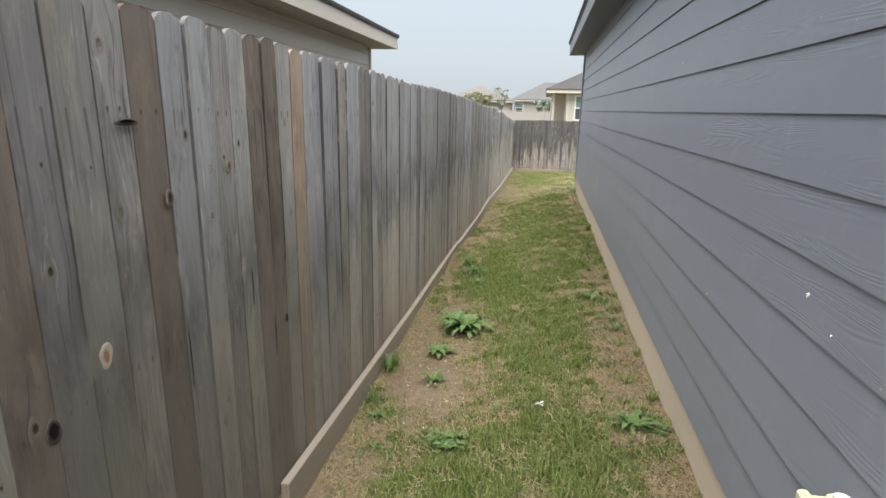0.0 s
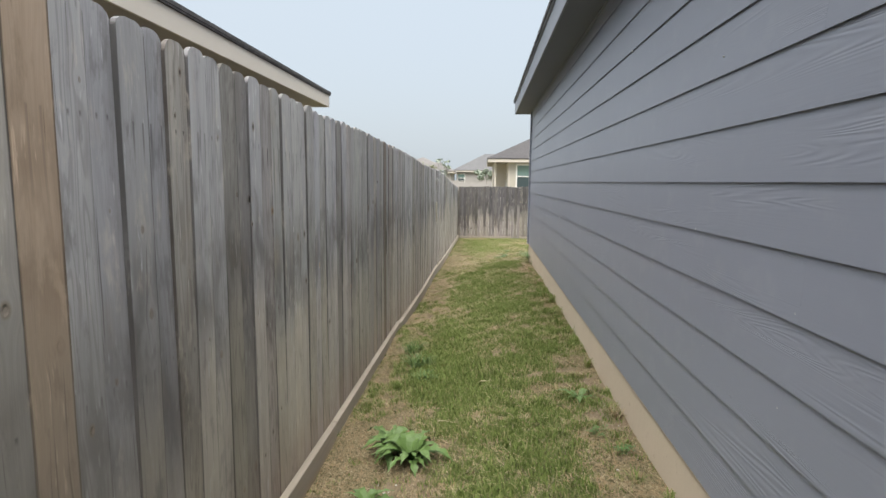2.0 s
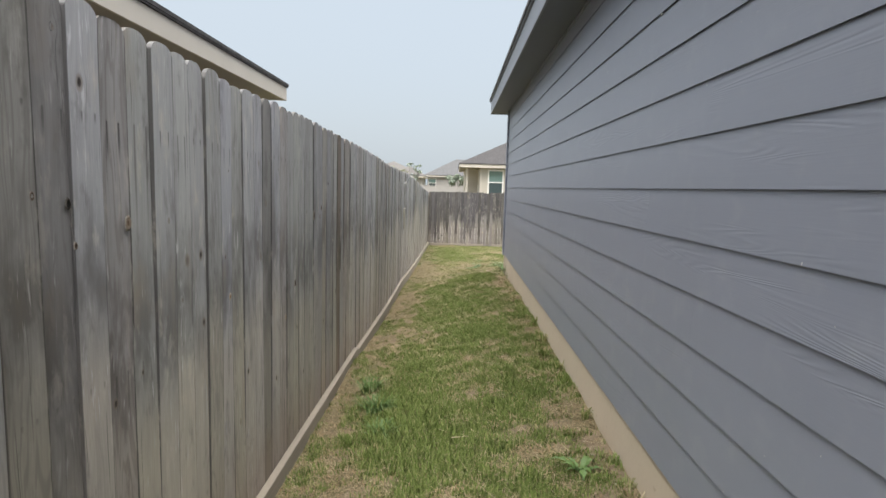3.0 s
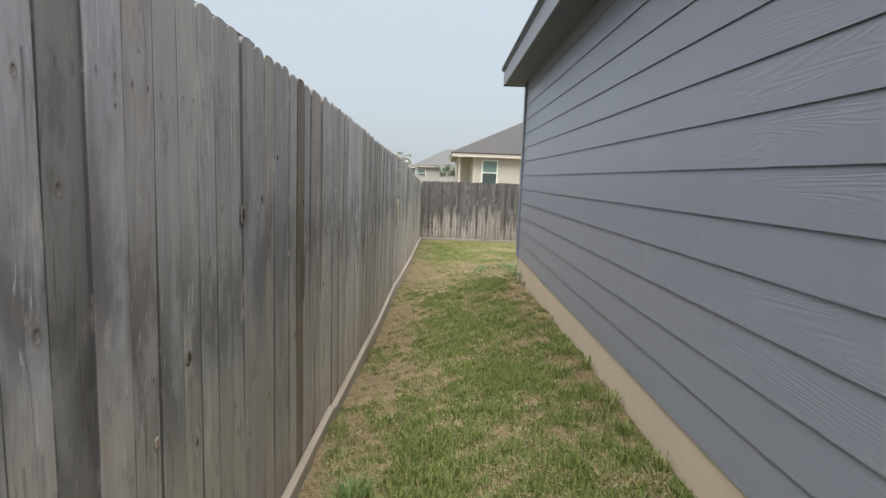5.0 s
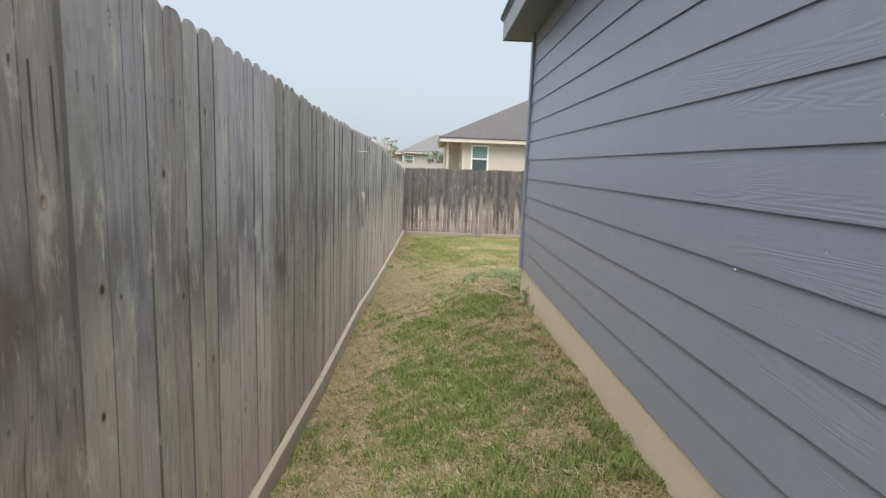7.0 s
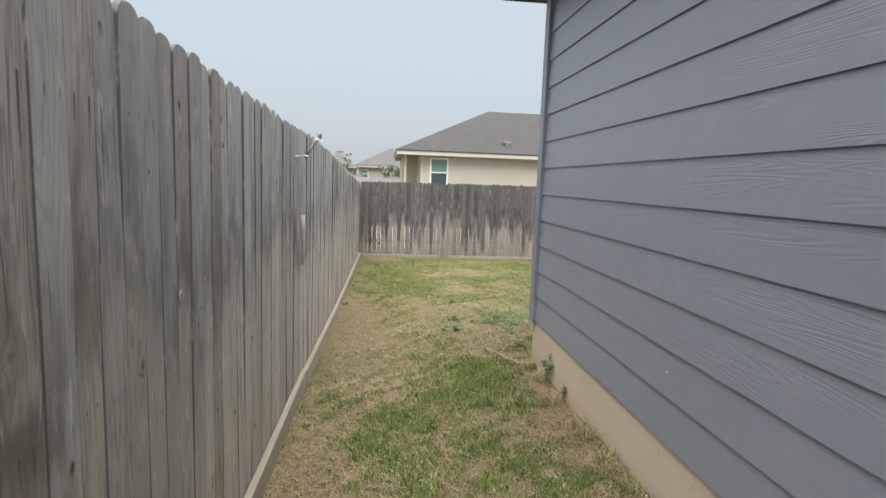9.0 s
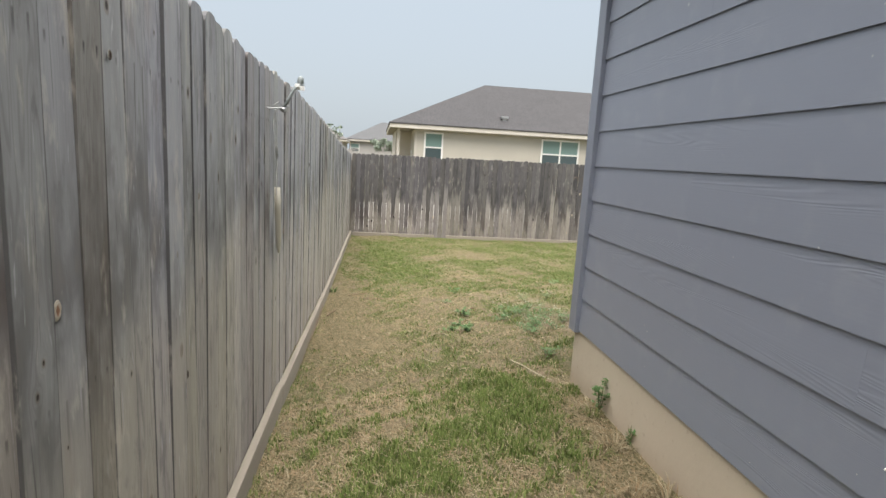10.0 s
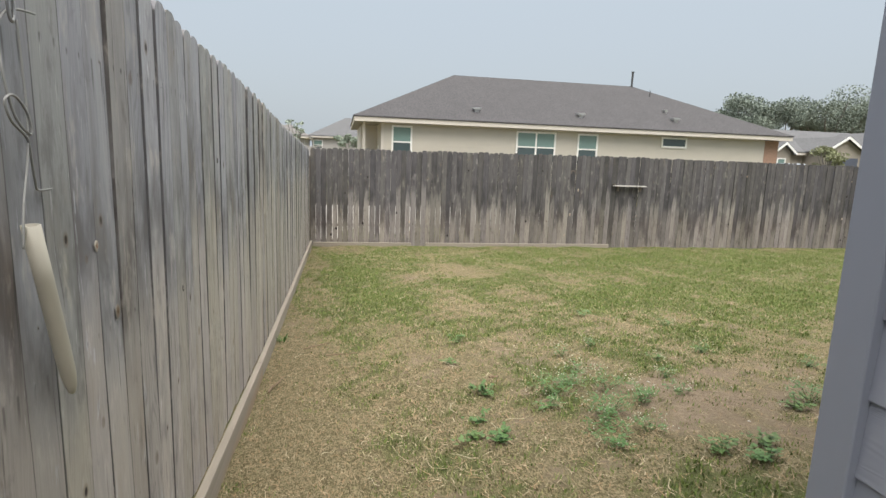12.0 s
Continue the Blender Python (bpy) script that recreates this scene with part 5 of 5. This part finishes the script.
YARD = ((0.654, 10.79, 0.17, 0.11, 200, 25), (0.80, 10.95, 0.14, 0.10, 150, 20), (0.85, 10.51, 0.19, 0.13, 230, 30), (1.10, 10.65, 0.13, 0.10, 130, 22),
        (0.68, 10.13, 0.12, 0.09, 130, 14), (1.00, 10.85, 0.15, 0.14, 120, 40), (0.75, 10.35, 0.13, 0.08, 120, 12), (0.55, 10.62, 0.10, 0.06, 70, 8), (0.90, 10.25, 0.10, 0.09, 60, 26),
        (0.286, 10.94, 0.09, 0.08, 90, 0), (0.197, 11.51, 0.06, 0.05, 45, 0), (0.354, 11.95, 0.07, 0.08, 50, 0), (1.686, 12.65, 0.08, 0.07, 60, 0),
        (0.21, 10.32, 0.11, 0.07, 110, 0), (0.10, 10.40, 0.09, 0.05, 70, 0), (0.184, 10.594, 0.07, 0.05, 45, 0), (1.103, 10.00, 0.10, 0.08, 100, 0), (1.217, 9.897, 0.09, 0.07, 100, 0),
        (1.33, 10.02, 0.10, 0.06, 90, 0), (2.01, 10.487, 0.14, 0.14, 170, 18), (1.85, 10.42, 0.12, 0.08, 110, 0), (2.075, 11.488, 0.12, 0.08, 100, 10), (1.369, 10.723, 0.10, 0.07, 70, 24), (1.45, 10.95, 0.10, 0.08, 60, 22),
        (1.0, 11.5, 0.12, 0.09, 60, 30), (1.3, 11.7, 0.10, 0.08, 50, 26), (0.95, 11.15, 0.10, 0.10, 60, 30), (2.6, 11.1, 0.10, 0.08, 70, 14), (0.615, 9.5, 0.08, 0.07, 50, 0), (2.3, 12.3, 0.10, 0.06, 60, 10), (1.6, 11.3, 0.10, 0.06, 50, 12))
for i, (x, y, rad, h, c, fl) in enumerate(YARD):
    bush("feathery blue-green weed with tiny cream flowers on bare soil" if fl else "small leafy green weed in the dry lawn", x, y, rad, h, c, 0.026, 80 + i, fl, M_LEAF2 if fl or i % 2 else M_LEAF, bool(fl))
tuft("small green tuft at the fence foot", -1.0, 12.62, 0.09, 0.07, 26, 130)

# ---- litter, stones and sticks ----
PEBBLE = []
for i in range(3):
    bm = bmesh.new()
    bmesh.ops.create_icosphere(bm, subdivisions=2, radius=0.008)
    for v in bm.verts:
        v.co = Vector((v.co.x * (1.1 + 0.2 * i), v.co.y, v.co.z * 0.55)) * (1 + 0.15 * noise.noise(v.co * 160 + Vector((i, 0, 0))))
    me = bpy.data.meshes.new("pebble")
    bm.to_mesh(me)
    bm.free()
    me.materials.append(M_STONE)
    me.polygons.foreach_set("use_smooth", [True] * len(me.polygons))
    PEBBLE.append(me)
for i in range(46):
    if i < 26:
        x, y = rand.uniform(-0.92, -0.5), rand.uniform(0.7, 1.9)
    elif i < 36:
        x, y = rand.uniform(0.42, 0.6), rand.uniform(1.0, 3.0)
    else:
        x, y = rand.uniform(0.9, 2.2), rand.uniform(9.9, 11.2)
    p = new("pebble", PEBBLE[i % 3])
    k = rand.uniform(0.35, 1.0)
    p.matrix_basis = pose(x, y, float(ground_z(x, y)) + 0.002, 0, 0, rand.uniform(0, 360)) @ Matrix.Scale(k, 4)
    tagged(p, "small pale rounded pebble lying on bare soil", "stone", "pebbles on the soil")


def stick(label, x, y, angle, length, radius, material, lift=0.012, up=0.0):
    bm = bmesh.new()
    a = radians(angle)
    d = Vector((math.cos(a), math.sin(a), up))
    s = Vector((-d.y, d.x, 0))
    z = float(ground_z(x, y)) + lift
    tube(bm, [Vector((0, 0, 0)), d * length * 0.3 + s * 0.01, d * length * 0.7 - s * 0.008, d * length + Vector((0, 0, 0.004))], [radius, radius, radius * 0.8, radius * 0.4], 6)
    ob = part("twig", bm, material)
    ob.location = (x, y, z)
    return tagged(ob, label, "twig", "twigs in the grass")


M_STALK = plain("pale_dry_stalk", (0.42, 0.37, 0.25), 0.8, 0.15, 30)
stick("pale dry grass stalk lying in the lawn", 0.34, 9.42, -62, 0.36, 0.004, M_STALK, 0.03)
stick("short dark twig on the dry lawn", 0.38, 11.14, 15, 0.06, 0.008, M_STICK)
stick("short dark stub standing in dry grass", 0.157, 11.61, 80, 0.05, 0.005, M_STICK, 0.0, 0.9)
stick("thin dark twig by the kickboard", -0.97, 11.55, 75, 0.26, 0.006, M_STICK, 0.02)
stick("thin brown twig by the kickboard", -0.80, 12.3, 35, 0.30, 0.005, M_STICK, 0.02)
stick("thin brown twig on dry grass", -0.62, 12.1, 10, 0.24, 0.004, M_STICK, 0.02)
stick("pale dry stalk in the grass", -0.20, 3.100, 8, 0.30, 0.003, M_STALK, 0.035)
stick("pale dry stalk in the grass", -0.45, 2.500, -5, 0.14, 0.003, M_STALK, 0.03)
stick("pale dry stalk in the grass", 0.02, 0.753, -60, 0.10, 0.0025, M_STALK, 0.04)
for i in range(34):
    y = rand.uniform(9.3, 14.5)
    stick("pale dry stalk in the grass", rand.uniform(-0.9, 0.3 + 0.3 * (y - 9)), y, rand.uniform(0, 180), rand.uniform(0.06, 0.16), 0.0018, M_STALK, 0.03)

bm = bmesh.new()
for i in range(7):
    a = i * 0.9
    c = [(0.0, 0.0, 0.006 + 0.002 * i)] + [(math.cos(a + q) * 0.022 * (1 + 0.3 * math.sin(5 * q + i)), math.sin(a + q) * 0.015, 0.004 * i + 0.008 * math.sin(3 * q + i)) for q in (0.0, 0.5, 1.0, 1.5)]
    vs = [bm.verts.new(p) for p in c]
    for j in range(1, 4):
        bm.faces.new((vs[0], vs[j], vs[j + 1]))
litter = part("paper_scrap", bm, M_WHITE)
litter.location = (-0.017, 0.85, float(ground_z(-0.017, 0.85)) + 0.03)
tagged(litter, "small crumpled white paper scrap lying on green grass", "litter")

# ---- things on the house wall ----
ubox = thing("utility_box", "pale yellow plastic utility box on the slate siding", "utility box", (0.59, -0.85, 0.85))
hang(block("case", M_BOX, None, 0.50, 0.588, -0.93, -0.645, 0.66, 0.915, "", 0.008), ubox)
hang(block("lid", M_BOX, None, 0.475, 0.499, -0.92, -0.675, 0.67, 0.945, "", 0.006), ubox)
bm = bmesh.new()
tube(bm, [(0.545, -0.71, 0.90), (0.545, -0.71, 0.945)], 0.028, 14)
hang(part("hub", bm, M_BOX), ubox)
bm = bmesh.new()
tube(bm, [(0.545, -0.71, 0.947), (0.545, -0.71, 0.957)], 0.016, 12)
hang(part("cap", bm, M_WHITE), ubox)

# ---- tube, cable and lamp on the fence ----
pipe = thing("plastic_tube", "cream plastic tube with a pinched lower end hung on the fence", "pipe", (-1.055, 9.2, 1.15))
bm = bmesh.new()
a, b = Vector((-1.045, 9.157, 1.138)), Vector((-1.055, 9.278, 0.770))
rings = []
for u, rr, fl in ((0, 0.0155, 1), (0.3, 0.0155, 1), (0.7, 0.0155, 1), (0.86, 0.015, 0.95), (0.94, 0.013, 0.8), (0.985, 0.010, 0.6), (1.0, 0.004, 0.5)):
    c = a.lerp(b, u)
    rings.append([bm.verts.new(c + Vector((math.cos(q) * rr * fl, math.sin(q) * rr, 0.1 * math.sin(q) * rr))) for q in (2 * math.pi * k / 18 for k in range(18))])
for r0, r1 in zip(rings, rings[1:]):
    for k in range(18):
        bm.faces.new((r0[k], r0[(k + 1) % 18], r1[(k + 1) % 18], r1[k]))
bm.faces.new(rings[-1])
inner = [bm.verts.new(v.co + (Vector((a.x, a.y, v.co.z)) - v.co) * 0.3) for v in rings[0]]
deep = [bm.verts.new(v.co + Vector((-0.0016, 0.022, -0.06))) for v in inner]
for k in range(18):
    bm.faces.new((rings[0][(k + 1) % 18], rings[0][k], inner[k], inner[(k + 1) % 18]))
    bm.faces.new((inner[(k + 1) % 18], inner[k], deep[k], deep[(k + 1) % 18]))
bm.faces.new(deep)
hang(part("tube", bm, M_PVC, None, "", True), pipe)


def smooth_path(pts, steps=6):
    pts, out = [Vector(p) for p in pts], []
    for i in range(len(pts) - 1):
        p0, p1, p2, p3 = pts[max(i - 1, 0)], pts[i], pts[i + 1], pts[min(i + 2, len(pts) - 1)]
        for k in range(steps):
            u = k / steps
            out.append(0.5 * (2 * p1 + (p2 - p0) * u + (2 * p0 - 5 * p1 + 4 * p2 - p3) * u * u + (3 * p1 - p0 - 3 * p2 + p3) * u ** 3))
    return out + [pts[-1]]


wire = thing("cable", "thin pale grey cable looped on a hook down the fence", "cable", (-1.07, 9.2, 1.5))
FX = -1.078
bm = bmesh.new()
tube(bm, smooth_path([(FX, 9.30, 1.55), (FX + 0.01, 9.20, 1.535), (FX + 0.01, 9.16, 1.50), (-1.055, 9.135, 1.43), (-1.05, 9.15, 1.355), (-1.05, 9.195, 1.325), (-1.05, 9.19, 1.36),
                      (-1.05, 9.155, 1.388), (-1.05, 9.125, 1.378), (-1.05, 9.14, 1.345), (-1.052, 9.185, 1.318), (-1.058, 9.205, 1.28), (-1.065, 9.225, 1.24), (FX, 9.26, 1.222), (FX, 9.31, 1.221)]), 0.0024, 6)
hang(part("loose_end", bm, M_WIRE, None, "", True), wire)
bm = bmesh.new()
tube(bm, smooth_path([(-1.062, 9.205, 1.52), (-1.06, 9.205, 1.45), (-1.056, 9.20, 1.36), (-1.052, 9.18, 1.28), (-1.047, 9.145, 1.20), (-1.045, 9.13, 1.13)]), 0.0022, 6)
hang(part("lead", bm, M_WIRE, None, "", True), wire)
wire.location.z -= 0.03
hook = thing("hook", "dull metal snap hook holding a cable to the fence", "hook", (-1.075, 9.2, 1.53))
bm = bmesh.new()
tube(bm, [(-1.064, 9.195 + 0.009 * math.cos(q), 1.512 + 0.028 * math.sin(q)) for q in (2 * math.pi * k / 16 for k in range(17))], 0.003, 6, False)
hang(part("ring", bm, M_METAL, None, "", True), hook)
bm = bmesh.new()
tube(bm, [(-1.092, 9.195, 1.541), (-1.06, 9.195, 1.541)], 0.0035, 8)
hang(part("screw", bm, M_METAL), hook)

lamp = thing("solar_lamp", "small grey domed lamp on an angled arm at the fence", "lamp", (-1.07, 9.2, 1.55))
bm = bmesh.new()
tube(bm, [(-1.092, 9.13, 1.535), (-1.05, 9.17, 1.54), (-1.018, 9.19, 1.545)], [0.004, 0.005, 0.006], 8)
hang(part("stay", bm, M_METAL), lamp)
bm = bmesh.new()
tube(bm, [(-1.026, 9.175, 1.532), (-1.008, 9.205, 1.558)], 0.013, 12)
hang(part("clamp", bm, M_METAL), lamp)
bm = bmesh.new()
tube(bm, [(-1.02, 9.185, 1.545), (-0.995, 9.172, 1.59), (-0.965, 9.165, 1.64), (-0.952, 9.168, 1.662)], [0.008, 0.008, 0.009, 0.010], 10)
hang(part("arm", bm, M_GREYP, None, "", True), lamp)
bm = bmesh.new()
tube(bm, [(-1.02, 9.185, 1.545), (-1.04, 9.16, 1.575), (-1.06, 9.12, 1.55), (-1.085, 9.07, 1.535)], 0.0022, 6)
hang(part("wire", bm, M_WIRE, None, "", True), lamp)
HEAD = Matrix.Translation((-0.942, 9.205, 1.665)) @ Euler((radians(6), radians(4), 0)).to_matrix().to_4x4()
for nm, z0, z1, r0, r1, m_, sm in (("base", -0.024, -0.002, 0.0245, 0.0215, M_WHITE, False), ("collar", -0.001, 0.007, 0.0195, 0.0195, M_GREYP, False), ("dome", 0.008, 0.036, 0.0175, 0.0155, M_GREYP, True)):
    bm = bmesh.new()
    pts = [(0, 0, z0), (0, 0, z1)]
    rr = [r0, r1]
    if nm == "dome":
        pts += [(0, 0, 0.043), (0, 0, 0.046)]
        rr += [0.010, 0.003]
    tube(bm, pts, rr, 18)
    bmesh.ops.transform(bm, matrix=HEAD, verts=bm.verts[:])
    hang(part(nm, bm, m_, None, "", sm), lamp)
bm = bmesh.new()
box(bm, -0.962, -0.940, 9.158, 9.185, 1.652, 1.668)
hang(part("bracket", bm, M_WHITE), lamp)
